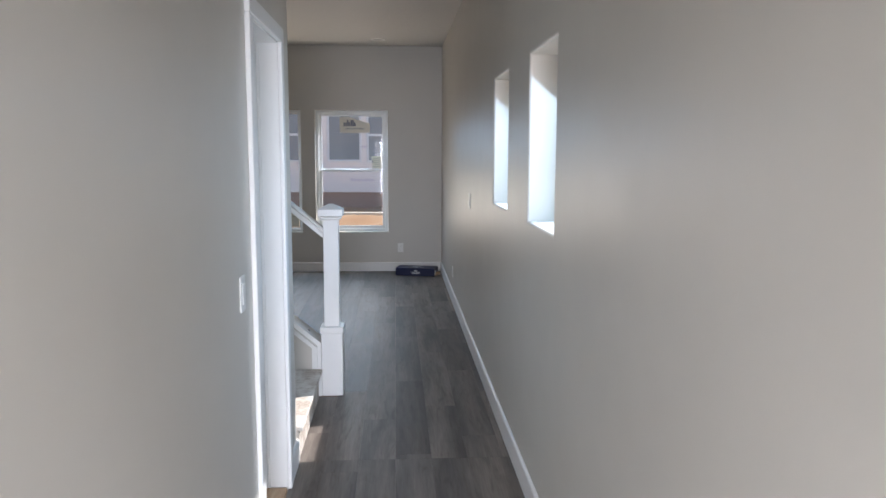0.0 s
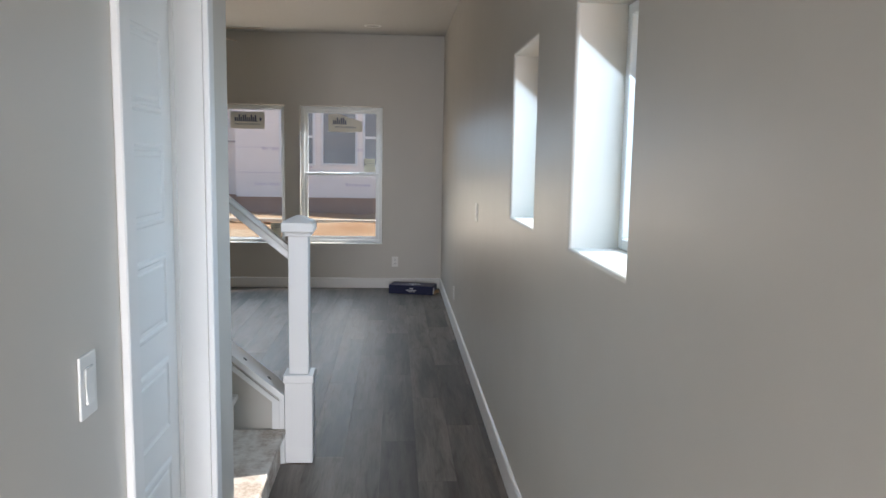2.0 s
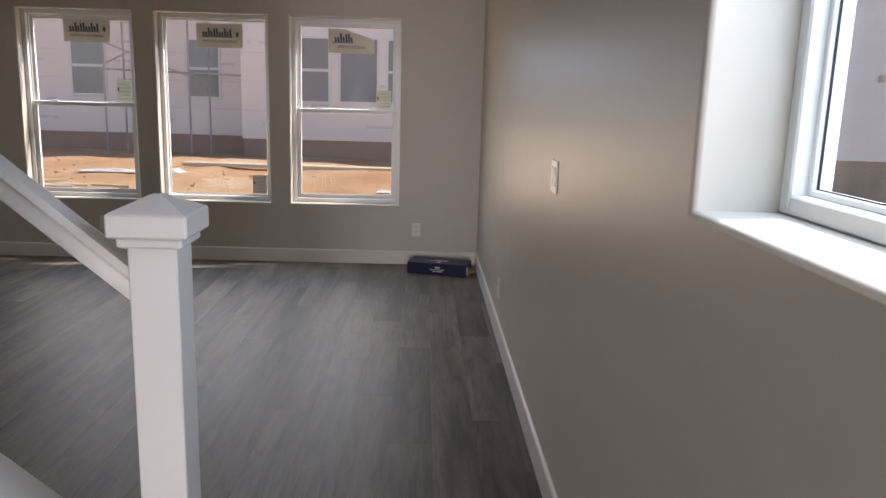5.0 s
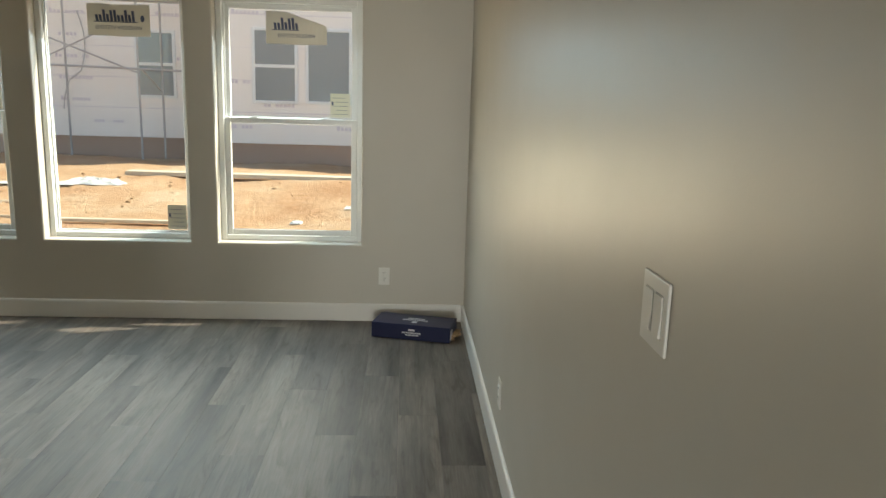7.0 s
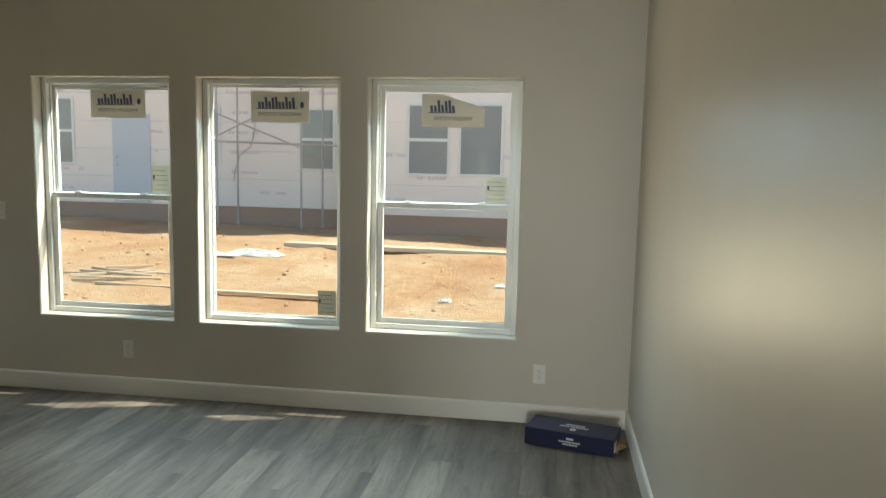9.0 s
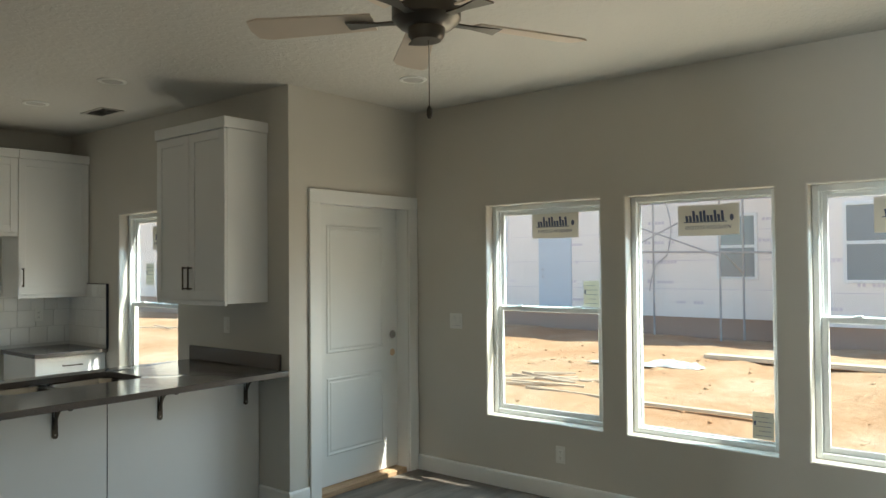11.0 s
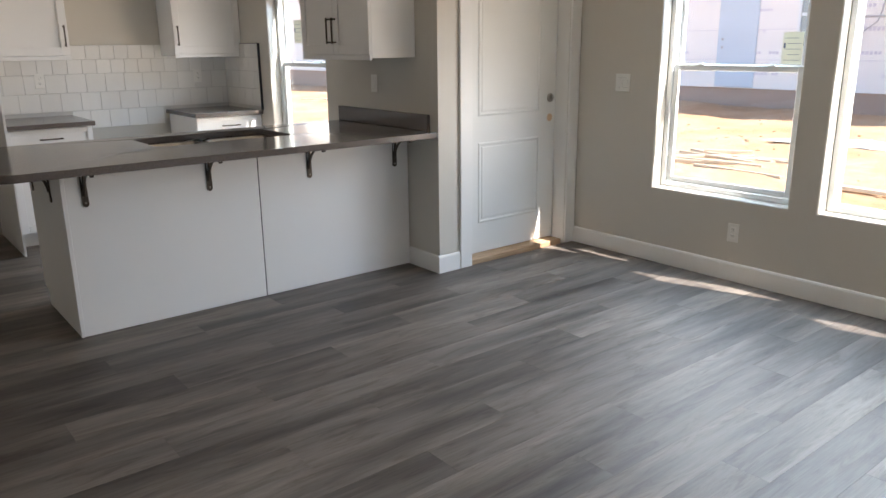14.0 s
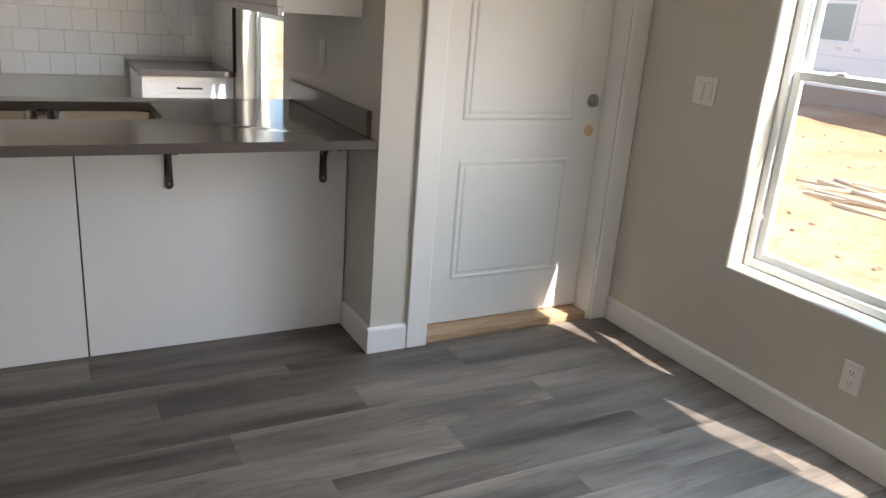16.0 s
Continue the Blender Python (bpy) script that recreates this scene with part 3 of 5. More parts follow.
# entry door
# local x runs from the latch side towards the kitchen, local y away from the room
entry = thing("door_1", Matrix(((0, -1, 0, XD), (-1, 0, 0, 9.63), (0, 0, 1, 0), (0, 0, 0, 1))), "white two-panel entry door, closed, on a bare wooden sill", "door", "", "structure")
W = 0.915
slab_at = 0.115
bm = bmesh.new()
box(bm, 0.004, slab_at, 0.036, W - 0.004, slab_at + 0.045, 2.045, 0.002)
slab = part("slab", bm, M_DOOR, entry)
for z0, z1 in ((0.245, 0.80), (0.975, 1.90)):
    bm = bmesh.new()
    panel_face(bm, 0.165, z0, W - 0.165, z1, slab_at, -1)
    part("panel", bm, M_DOOR, slab)
bm = bmesh.new()
box(bm, 0.0005, 0.0, 0.0, 0.0035, 0.14, 2.06)
box(bm, W - 0.0035, 0.0, 0.0, W - 0.0005, 0.14, 2.06)
box(bm, 0.0035, 0.0, 2.047, W - 0.0035, 0.14, 2.0595)
part("jamb", bm, M_TRIM, entry)
casing(entry, 0.0, W, 2.04, 0.098)
part("sill", made_box(0.004, 0.02, -0.01, W - 0.004, 0.15, 0.030, 0.006, 2), M_WOOD, entry, "bare pine threshold")
bm = bmesh.new()
lathe(bm, [(0.031, 0), (0.031, 0.006), (0.026, 0.013), (0.012, 0.015)], 28)
for v in bm.verts:
    v.co = Vector((0.062 + v.co.x, slab_at - v.co.z, 1.065 + v.co.y))
bolt = part("deadbolt", bm, M_NICKEL, slab, "satin nickel deadbolt rose", True)
part("thumbturn", made_box(0.055, slab_at - 0.028, 1.045, 0.069, slab_at - 0.015, 1.085, 0.003), M_NICKEL, slab, "nickel thumbturn")
bm = bmesh.new()
lathe(bm, [(0.027, 0.0), (0.027, -0.0012), (0.020, -0.0012), (0.020, 0.0)], 28, (0, 0, 0), False)
for v in bm.verts:
    v.co = Vector((0.062 + v.co.x, slab_at + v.co.z, 0.925 + v.co.y))
part("bore_rim", bm, M_RAWEDGE, slab, "raw edge of the knob bore disc, orange glow in its colour", True)
# flat disc on the slab, the bore's glow put into its colour
bm = bmesh.new()
lathe(bm, [(0.020, 0.0), (0.020, 0.001)], 24)
for v in bm.verts:
    v.co = Vector((0.062 + v.co.x, slab_at - v.co.z, 0.925 + v.co.y))
part("bore", bm, M_RAWEDGE, slab, "knob bore disc, orange glow in its colour")

# closet door in the hallway, closed, set to the far side of its jamb
closet = thing("door_2", Matrix(((0, -1, 0, XL), (-1, 0, 0, 3.49), (0, 0, 1, 0), (0, 0, 0, 1))), "white six-panel closet door, closed, in the hallway", "door", "", "structure")
CW = 0.64
bm = bmesh.new()
box(bm, 0.004, 0.09, 0.025, CW - 0.004, 0.125, 1.985, 0.002)
slab = part("slab", bm, M_DOOR, closet)
for k in range(6):
    z = 0.115 + 0.297 * k
    bm = bmesh.new()
    panel_face(bm, 0.10, z, CW - 0.10, z + 0.215, 0.09, -1)
    part("panel", bm, M_DOOR, slab)
bm = bmesh.new()
box(bm, 0.0005, 0.0, 0.0, 0.0035, 0.12, 2.0)
box(bm, CW - 0.0035, 0.0, 0.0, CW - 0.0005, 0.12, 2.0)
box(bm, 0.0035, 0.0, 1.988, CW - 0.0035, 0.12, 1.9995)
box(bm, 0.0035, 0.078, 0.0, 0.013, 0.089, 1.988)
box(bm, CW - 0.013, 0.078, 0.0, CW - 0.0035, 0.089, 1.988)
part("jamb", bm, M_TRIM, closet)
casing(closet, 0.0, CW, 1.995, 0.062)
part("sill", made_box(0.014, 0.0, -0.01, CW - 0.014, 0.12, 0.016, 0.004), M_WOOD, closet, "bare pine threshold")

# two door leaves standing open under the stair
low = thing("understair_door", (-2.02, YS + 0.02, 0), "short flat white understair door standing open, without a knob", "door", turn=90)
bm = bmesh.new()
box(bm, 0, -0.0175, 0.012, 0.62, 0.0175, 1.222, 0.0015)
leaf = part("leaf", bm, M_DOOR, low)
for s in (-1, 1):
    bm = bmesh.new()
    lathe(bm, [(0.027, 0.0), (0.027, 0.0012), (0.0235, 0.0012), (0.0235, 0.0)], 32, (0, 0, 0), False)
    for v in bm.verts:
        v.co = Vector((0.558 + v.co.x, s * (0.0175 + v.co.z), 0.995 + v.co.y))
    part("bore_rim", bm, M_GROUT, leaf, "pale edge of the knob bore", True)
    # the leaf is solid: a black disc paints the dark inside the bore
    bm = bmesh.new()
    lathe(bm, [(0.0265, 0.0), (0.0265, 0.0006)], 32)
    for v in bm.verts:
        v.co = Vector((0.558 + v.co.x, s * (0.0175 + v.co.z), 0.995 + v.co.y))
    part("bore", bm, M_SHADOW_GAP, leaf, "black disc painting the dark of the knob bore")
for z in (0.2, 1.0):
    part("hinge", made_box(-0.012, -0.006, z - 0.04, 0.002, 0.006, z + 0.04, 0.002), M_NICKEL, low, "nickel hinge")
tall = thing("pantry_door", (-2.88, YS + 0.02, 0), "tall white six-panel door standing open", "door", turn=90)
slab = door_slab(tall, 0.57, 2.03, [(u, z0, u + 0.19, z1) for u in (0.07, 0.31) for z0, z1 in ((0.2, 0.78), (0.9, 1.45), (1.57, 1.9))], 0.035)
slab.location = (0, -0.0175, 0.012)
for z in (0.25, 1.0, 1.8):
    part("hinge", made_box(-0.012, -0.006, z - 0.04, 0.002, 0.006, z + 0.04, 0.002), M_NICKEL, tall, "nickel hinge")


# ---------------------------------------------------------------- stair
RUN, RISE, X1 = 0.218, 0.18, -0.318
stair = thing("stair", (X1, 4.30, 0), "bare dusty stair flight with unfinished board treads", "stair", "", "structure")
for k in range(13):
    x = -k * RUN
    z = (k + 1) * RISE
    part("riser", made_box(x - 0.02, -0.497, z - RISE + 0.002, x, 0.478, z - 0.027), M_TREAD, stair)
    part("tread", made_box(x - RUN - 0.02, -0.497, z - 0.026, x + 0.024, 0.478 if k else 0.49, z, 0.006, 2), M_TREAD, stair, "dusty bare tread")
# knee wall beside the stair with a sloping cap
bm = bmesh.new()
S = RISE / RUN
def knee(z_at_front, x):
    return z_at_front - S * (x + 0.30)
prism(bm, [(x, z) for x, z in ((-0.325, 0.002), (-0.325, knee(0.31, -0.325)), (-1.349, knee(0.31, -1.349)), (-1.349, 0.002))], "y", 4.81, YS)
structure("knee_wall", bm, M_WALL, "low sloping grey painted wall beside the stair", "wall")
bm = bmesh.new()
prism(bm, [(x, z) for x, z in ((-0.30, knee(0.312, -0.30)), (-0.30, knee(0.345, -0.30)), (-1.349, knee(0.345, -1.349)), (-1.349, knee(0.312, -1.349)))], "y", 4.79, YS + 0.02)
cap = structure("knee_wall_cap", bm, M_TRIM, "sloping white cap drilled for balusters", "trim")
bm = bmesh.new()
prism(bm, [(x, z) for x, z in ((-0.30, 0.002), (-0.30, knee(0.309, -0.30)), (-0.324, knee(0.309, -0.324)), (-0.324, 0.002))], "y", 4.795, YS + 0.015)
structure("knee_wall_post", bm, M_TRIM, "white trim at the foot of the sloping wall", "trim")
bm = bmesh.new()
prism(bm, [(x, z) for x, z in ((-0.325, 0.002), (-0.325, knee(0.295, -0.325)), (-1.349, knee(0.295, -1.349)), (-1.349, knee(0.265, -1.349)), (-0.358, knee(0.265, -0.358)), (-0.358, 0.002))], "y", 4.795, 4.809)
structure("knee_wall_trim", bm, M_TRIM, "white moulding under the sloping cap", "trim")
# dark discs laid on the cap paint the shade in the baluster holes
for k in range(6):
    x = -0.38 - 0.115 * k
    bm = bmesh.new()
    lathe(bm, [(0.009, 0), (0.009, 0.0012)], 12)
    for v in bm.verts:
        v.co = Vector((v.co.x, v.co.y, v.co.z - S * v.co.x))
    h_ob = part("baluster_hole_dark", bm, M_SHADOW_GAP, cap)
    h_ob.location = (x, 4.86, knee(0.3455, x))
newel = thing("newel_post", (-0.232, 4.862, 0), "white painted square newel post with a stepped cap", "newel post")
part("base", made_box(-0.066, -0.064, 0.002, 0.066, 0.064, 0.405, 0.003), M_TRIM, newel)
part("collar", made_box(-0.073, -0.071, 0.405, 0.073, 0.071, 0.445, 0.005, 2), M_TRIM, newel)
part("shaft", made_box(-0.047, -0.047, 0.445, 0.047, 0.047, 1.115, 0.003), M_TRIM, newel)
bm = bmesh.new()
box(bm, -0.062, -0.062, 1.115, 0.062, 0.062, 1.135, 0.004)
box(bm, -0.076, -0.076, 1.136, 0.076, 0.076, 1.182, 0.004)
vs = [bm.verts.new(p) for p in ((-0.072, -0.072, 1.182), (0.072, -0.072, 1.182), (0.072, 0.072, 1.182), (-0.072, 0.072, 1.182), (-0.012, -0.012, 1.212), (0.012, -0.012, 1.212), (0.012, 0.012, 1.212), (-0.012, 0.012, 1.212))]
for q in ((4, 5, 6, 7), (0, 1, 5, 4), (1, 2, 6, 5), (2, 3, 7, 6), (3, 0, 4, 7)):
    bm.faces.new([vs[k] for k in q])
part("cap", bm, M_TRIM, newel)
bm = bmesh.new()
L = 1.05
prof = [(-0.028, -0.035), (0.028, -0.035), (0.028, -0.015), (0.022, 0.0), (0.030, 0.012), (0.024, 0.030), (0.0, 0.036), (-0.024, 0.030), (-0.030, 0.012), (-0.022, 0.0), (-0.028, -0.015)]
lo = [bm.verts.new((-0.28, 4.862 + a, 1.035 + b)) for a, b in prof]
hi = [bm.verts.new((-0.28 - L, 4.862 + a, 1.035 + b + L * S)) for a, b in prof]
bm.faces.new(lo)
bm.faces.new(hi[::-1])
for k in range(len(prof)):
    j = (k + 1) % len(prof)
    bm.faces.new((lo[k], hi[k], hi[j], lo[j]))
tagged(part("handrail", bm, M_TRIM, None, "", True), "white moulded handrail rising from the newel post", "handrail")

# ---------------------------------------------------------------- kitchen
def pull(parent, at, length, axis):
    """A slim square bar handle on two posts; at: centre on the face, local -y is outwards."""
    x, y, z = at
    bm = bmesh.new()
    h = length / 2
    if axis == "z":
        box(bm, x - 0.005, y - 0.034, z - h, x + 0.005, y - 0.024, z + h, 0.002)
        for s in (-1, 1):
            box(bm, x - 0.005, y - 0.025, z + s * (h - 0.010) - 0.005, x + 0.005, y, z + s * (h - 0.010) + 0.005)
    else:
        box(bm, x - h, y - 0.034, z - 0.005, x + h, y - 0.024, z + 0.005, 0.002)
        for s in (-1, 1):
            box(bm, x + s * (h - 0.010) - 0.005, y - 0.025, z - 0.005, x + s * (h - 0.010) + 0.005, y, z + 0.005)
    return part("handle", bm, M_BRONZE, parent, "slim bronze bar handle")


def shaker(parent, u0, z0, u1, z1, y=0.0, rail=0.058, name="door"):
    """A shaker front: four rails round a sunk panel; its face lies at local y - 0.02."""
    bm = bmesh.new()
    rect_frame(bm, u0, z0, u1, z1, rail, y - 0.020, y, 0.0015)
    d = part(name, bm, M_CAB, parent)
    bm = bmesh.new()
    box(bm, u0 + rail, y - 0.011, z0 + rail, u1 - rail, y - 0.002, z1 - rail)
    part("sunk_panel", bm, M_CAB, d)
    return d


def flat_front(parent, u0, z0, u1, z1, y=0.0, name="door"):
    return part(name, made_box(u0, y - 0.020, z0, u1, y, z1, 0.002), M_CAB, parent)


def facing_east(x, y0):
    """Local x runs along world y, local -y points to world +x."""
    return Matrix(((0, -1, 0, x), (1, 0, 0, y0), (0, 0, 1, 0), (0, 0, 0, 1)))


def upper(name, m, w, z0, z1, depth, doors, label, crown=0.075, side_shown=True):
    root = thing(name, m, label, "wall cabinet", "white kitchen cabinets")
    part("body", made_box(0.001, 0.0, z0, w - 0.001, depth, z1, 0.001), M_CAB, root)
    n = len(doors)
    for k, hx in enumerate(doors):
        u0, u1 = w * k / n + 0.002, w * (k + 1) / n - 0.002
        d = shaker(root, u0, z0 + 0.022, u1, z1 - 0.004)
        if hx:
            pull(d, (u1 - 0.03 if hx == "r" else u0 + 0.03, -0.020, z0 + 0.165), 0.16, "z")
    part("light_rail", made_box(0.001, -0.018, z0 - 0.012, w - 0.001, 0.0, z0 + 0.018, 0.002), M_CAB, root)
    part("crown", made_box(-0.0005, -0.035, z1, w + 0.0005, depth, z1 + crown, 0.004), M_CAB, root, "flat white crown board")
    return root


XU = -6.50
fridge_cab = upper("fridge_cabinet", facing_east(-5.965, 5.40), 1.055, 1.868, 2.515, 0.86, "rl", "deep white shaker cabinet over the empty refrigerator bay")
upper("wall_cabinet", facing_east(XU, 6.466), 0.586, 1.365, 2.53, 0.325, "r", "tall white shaker wall cabinet, single door")
upper("wall_cabinet", facing_east(XU, 7.054), 0.80, 1.885, 2.53, 0.325, "rl", "short white shaker cabinet over the range gap")
upper("wall_cabinet", facing_east(XU, 7.856), 0.590, 1.365, 2.53, 0.325, "l", "tall white shaker wall cabinet beside the window wall")
part("side_panel", made_box(1.039, -0.012, 0.002, 1.0545, 0.86, 1.867, 0.001), M_CAB, fridge_cab, "tall white side panel")
part("side_panel", made_box(0.001, -0.012, 0.002, 0.016, 0.86, 1.867, 0.001), M_CAB, fridge_cab, "tall white side panel")

# cabinet by the entry, on the window wall
uc = thing("wall_cabinet", pose(-4.75, 8.125, 0), "white two-door wall cabinet hung above the bar", "wall cabinet", "white kitchen cabinets")
part("body", made_box(0.0, 0.0, 1.365, 0.82, 0.322, 2.51, 0.001), M_CAB, uc)
for u0, u1, hx in ((0.002, 0.408, 0.378), (0.412, 0.818, 0.442)):
    d = shaker(uc, u0, 1.385, u1, 2.505)
    pull(d, (hx, -0.020, 1.53), 0.16, "z")
part("light_rail", made_box(0.0, -0.018, 1.352, 0.82, 0.0, 1.383, 0.002), M_CAB, uc)
part("crown", made_box(-0.012, -0.032, 2.511, 0.835, 0.322, 2.585, 0.004), M_CAB, uc, "flat white crown board")


def base_cabinet(m, w, label):
    root = thing("base_cabinet", m, label, "base cabinet", "white kitchen cabinets")
    part("body", made_box(0.001, 0.0, 0.10, w - 0.001, 0.60, 0.875, 0.001), M_CAB, root)
    part("toe_kick", made_box(0.004, 0.07, 0.002, w - 0.004, 0.60, 0.10), M_CAB, root)
    d = shaker(root, 0.004, 0.725, w - 0.004, 0.868, 0.0, 0.035, "drawer")
    pull(d, (w / 2, -0.020, 0.797), 0.16, "x")
    d = shaker(root, 0.004, 0.115, w - 0.004, 0.718)
    pull(d, (w - 0.035, -0.020, 0.60), 0.16, "z")
    return root


base_cabinet(facing_east(-6.19, 6.468), 0.592, "white shaker base cabinet with a drawer, beside the refrigerator bay")
base_cabinet(facing_east(-6.19, 7.862), 0.584, "white shaker base cabinet with a drawer, in the corner")
for y0, y1 in ((6.468, 7.075), (7.848, 8.448)):
    ct = thing("worktop", (-6.47, (y0 + y1) / 2, 0.877), "dark grey quartz worktop with an eased edge", "worktop")
    h2 = (y1 - y0) / 2
    part("slab", made_box(-0.355, -h2, 0, 0.335, h2, 0.033, 0.003, 2), M_QUARTZ, ct)

# the bar
bar = thing("bar_cabinet", (-4.03, 6.346, 0), "white panelled back of the breakfast bar", "base cabinet")
bm = bmesh.new()
box(bm, -0.77, 0.014, 0.10, -0.012, 2.098, 0.66)
for x0, y0, x1, y1 in ((-0.77, 0.014, -0.012, 0.52), (-0.77, 1.42, -0.012, 2.098), (-0.77, 0.52, -0.70, 1.42), (-0.17, 0.52, -0.012, 1.42)):
    box(bm, x0, y0, 0.66, x1, y1, 0.875)
box(bm, -0.69, 0.014, 0.002, -0.012, 2.098, 0.10)
part("carcass", bm, M_CAB, bar)
part("back_panel", made_box(-0.012, 0.018, 0.002, 0.0, 1.034, 0.876, 0.001), M_CAB, bar, "smooth white panel")
part("back_panel", made_box(-0.012, 1.040, 0.002, 0.0, 2.098, 0.876, 0.001), M_CAB, bar, "smooth white panel")
part("seam", made_box(-0.011, 1.0335, 0.002, -0.0025, 1.0405, 0.876), M_SHADOW_GAP, bar, "dark joint between the panels")
bm = bmesh.new()
prism(bm, [(-0.77, 0.10), (-0.69, 0.10), (-0.69, 0.002), (-0.012, 0.002), (-0.012, 0.876), (-0.77, 0.876)], "y", 0.0, 0.014)
part("end_panel", bm, M_CAB, bar)
part("corner_strip", made_box(-0.0125, -0.003, 0.002, 0.004, 0.018, 0.876, 0.002), M_CAB, bar, "narrow white corner strip")

# bar top with rounded free corners and a sink cut-out
def rounded(x0, y0, x1, y1, r, corners="abcd", n=8):
    pts = []
    for key, cx, cy, a0 in (("a", x0, y0, 180), ("b", x1, y0, 270), ("c", x1, y1, 0), ("d", x0, y1, 90)):
        if key in corners:
            ox, oy = (r if cx == x0 else -r), (r if cy == y0 else -r)
            for k in range(n + 1):
                a = radians(a0 + 90 * k / n)
                pts.append((cx + ox + r * math.cos(a), cy + oy + r * math.sin(a)))
        else:
            pts.append((cx, cy))
    return pts


SINK = (-4.70, 6.90, -4.23, 7.73)
BT = (-4.85, 6.01, -3.715, 8.447)
bm = bmesh.new()
outer = [bm.verts.new((x, y, 0.915)) for x, y in rounded(*BT, 0.10, "ab")]
inner = [bm.verts.new((x, y, 0.915)) for x, y in rounded(*SINK, 0.07)]
es = [bm.edges.new((l[k], l[(k + 1) % len(l)])) for l in (outer, inner) for k in range(len(l))]
bmesh.ops.triangle_fill(bm, use_beauty=True, edges=es)
res = bmesh.ops.extrude_face_region(bm, geom=bm.faces[:])
for v in res["geom"]:
    if isinstance(v, bmesh.types.BMVert):
        v.co.z = 0.878
rim = [e for e in bm.edges if len(e.link_faces) == 2 and abs(e.verts[0].co.z - e.verts[1].co.z) < 1e-6 and e.calc_face_angle(0) > 1]
bmesh.ops.bevel(bm, geom=rim, offset=0.004, segments=2, affect="EDGES", profile=0.5)
top = thing("bar_worktop", (0, 0, 0), "dark brown-grey polished quartz bar top with a sink cut-out", "worktop")
part("slab", bm, M_QUARTZ, top, "", "round")
part("backsplash", made_box(-4.85, YK - 0.024, 0.9155, -3.79, YK - 0.001, 1.018, 0.003, 2), M_QUARTZ, top, "low quartz upstand against the wall")

sink = thing("sink", (-4.465, 7.315, 0.915), "double-bowl undermounted stainless steel sink", "sink")
for y0, y1 in ((6.885, 7.275), (7.315, 7.745)):
    bm = bmesh.new()
    rings = []
    for inset, z in ((0.0, 0.876), (0.004, 0.868), (0.010, 0.74), (0.035, 0.705), (0.10, 0.700)):
        rings.append([bm.verts.new((x + 4.465, y - 7.315, z - 0.915)) for x, y in rounded(SINK[0] - 0.015 + inset, y0 + inset, SINK[2] + 0.015 - inset, y1 - inset, 0.075)])
    for a, b in zip(rings, rings[1:]):
        for k in range(len(a)):
            j = (k + 1) % len(a)
            bm.faces.new((a[k], a[j], b[j], b[k]))
    bm.faces.new(rings[-1])
    part("bowl", bm, M_STEEL, sink, "", True)
part("divider", made_box(-0.25, -0.042, -0.052, 0.25, 0.002, -0.040, 0.004), M_STEEL, sink)
for y in (-0.235, 0.215):
    bm = bmesh.new()
    lathe(bm, [(0.045, 0), (0.045, 0.003), (0.03, 0.003), (0.028, 0.0)], 24, (0, y, -0.214))
    part("drain", bm, M_NICKEL, sink, "round drain", True)


# iron brackets under the overhang; local: x outwards from the panel, z up to the underside of the top
def bracket():
    root = thing("bracket", (-4.03, 6.45, 0.877), "dark bronze scrolled iron bracket under the bar top", "bracket", "bar brackets")
    bm = bmesh.new()
    box(bm, 0.0005, -0.016, -0.185, 0.007, 0.016, -0.001, 0.002)
    lathe(bm, [(0.016, 0), (0.016, 0.0065)], 16)
    for v in bm.verts[-32:]:
        v.co = Vector((0.0005 + v.co.z, v.co.x, -0.185 + v.co.y))
    part("back_leg", bm, M_BRONZE, root)
    part("top_leg", made_box(0.007, -0.016, -0.0075, 0.20, 0.016, -0.001, 0.002), M_BRONZE, root)
    bm = bmesh.new()
    pts = [(0.008 + 0.15 * (1 - math.cos(a)) , 0.0, -0.145 + 0.135 * math.sin(a)) for a in [math.pi / 2 * k / 10 for k in range(11)]]
    tube(bm, pts, 0.0075, 8)
    part("scroll", bm, M_BRONZE, root, "", True)
    bm = bmesh.new()
    lathe(bm, [(0.011, -0.008), (0.011, 0.008)], 14)
    for v in bm.verts:
        v.co = Vector((0.185 + v.co.x, v.co.z, -0.018 + v.co.y))
    part("curl", bm, M_BRONZE, root, "", True)
    bm = bmesh.new()
    lathe(bm, [(0.005, 0), (0.004, 0.003)], 10)
    for v in bm.verts:
        v.co = Vector((0.007 + v.co.z, v.co.x, -0.18 + v.co.y))
    part("screw", bm, M_NICKEL, root, "screw head")
    return root


br = bracket()
for y in (7.09, 7.71, 8.335):
    copy_thing(br, pose(-4.0299, y, 0.877))
for x in (-4.27, -4.70):
    copy_thing(br, pose(x, 6.3455, 0.877, 0, 0, -90))


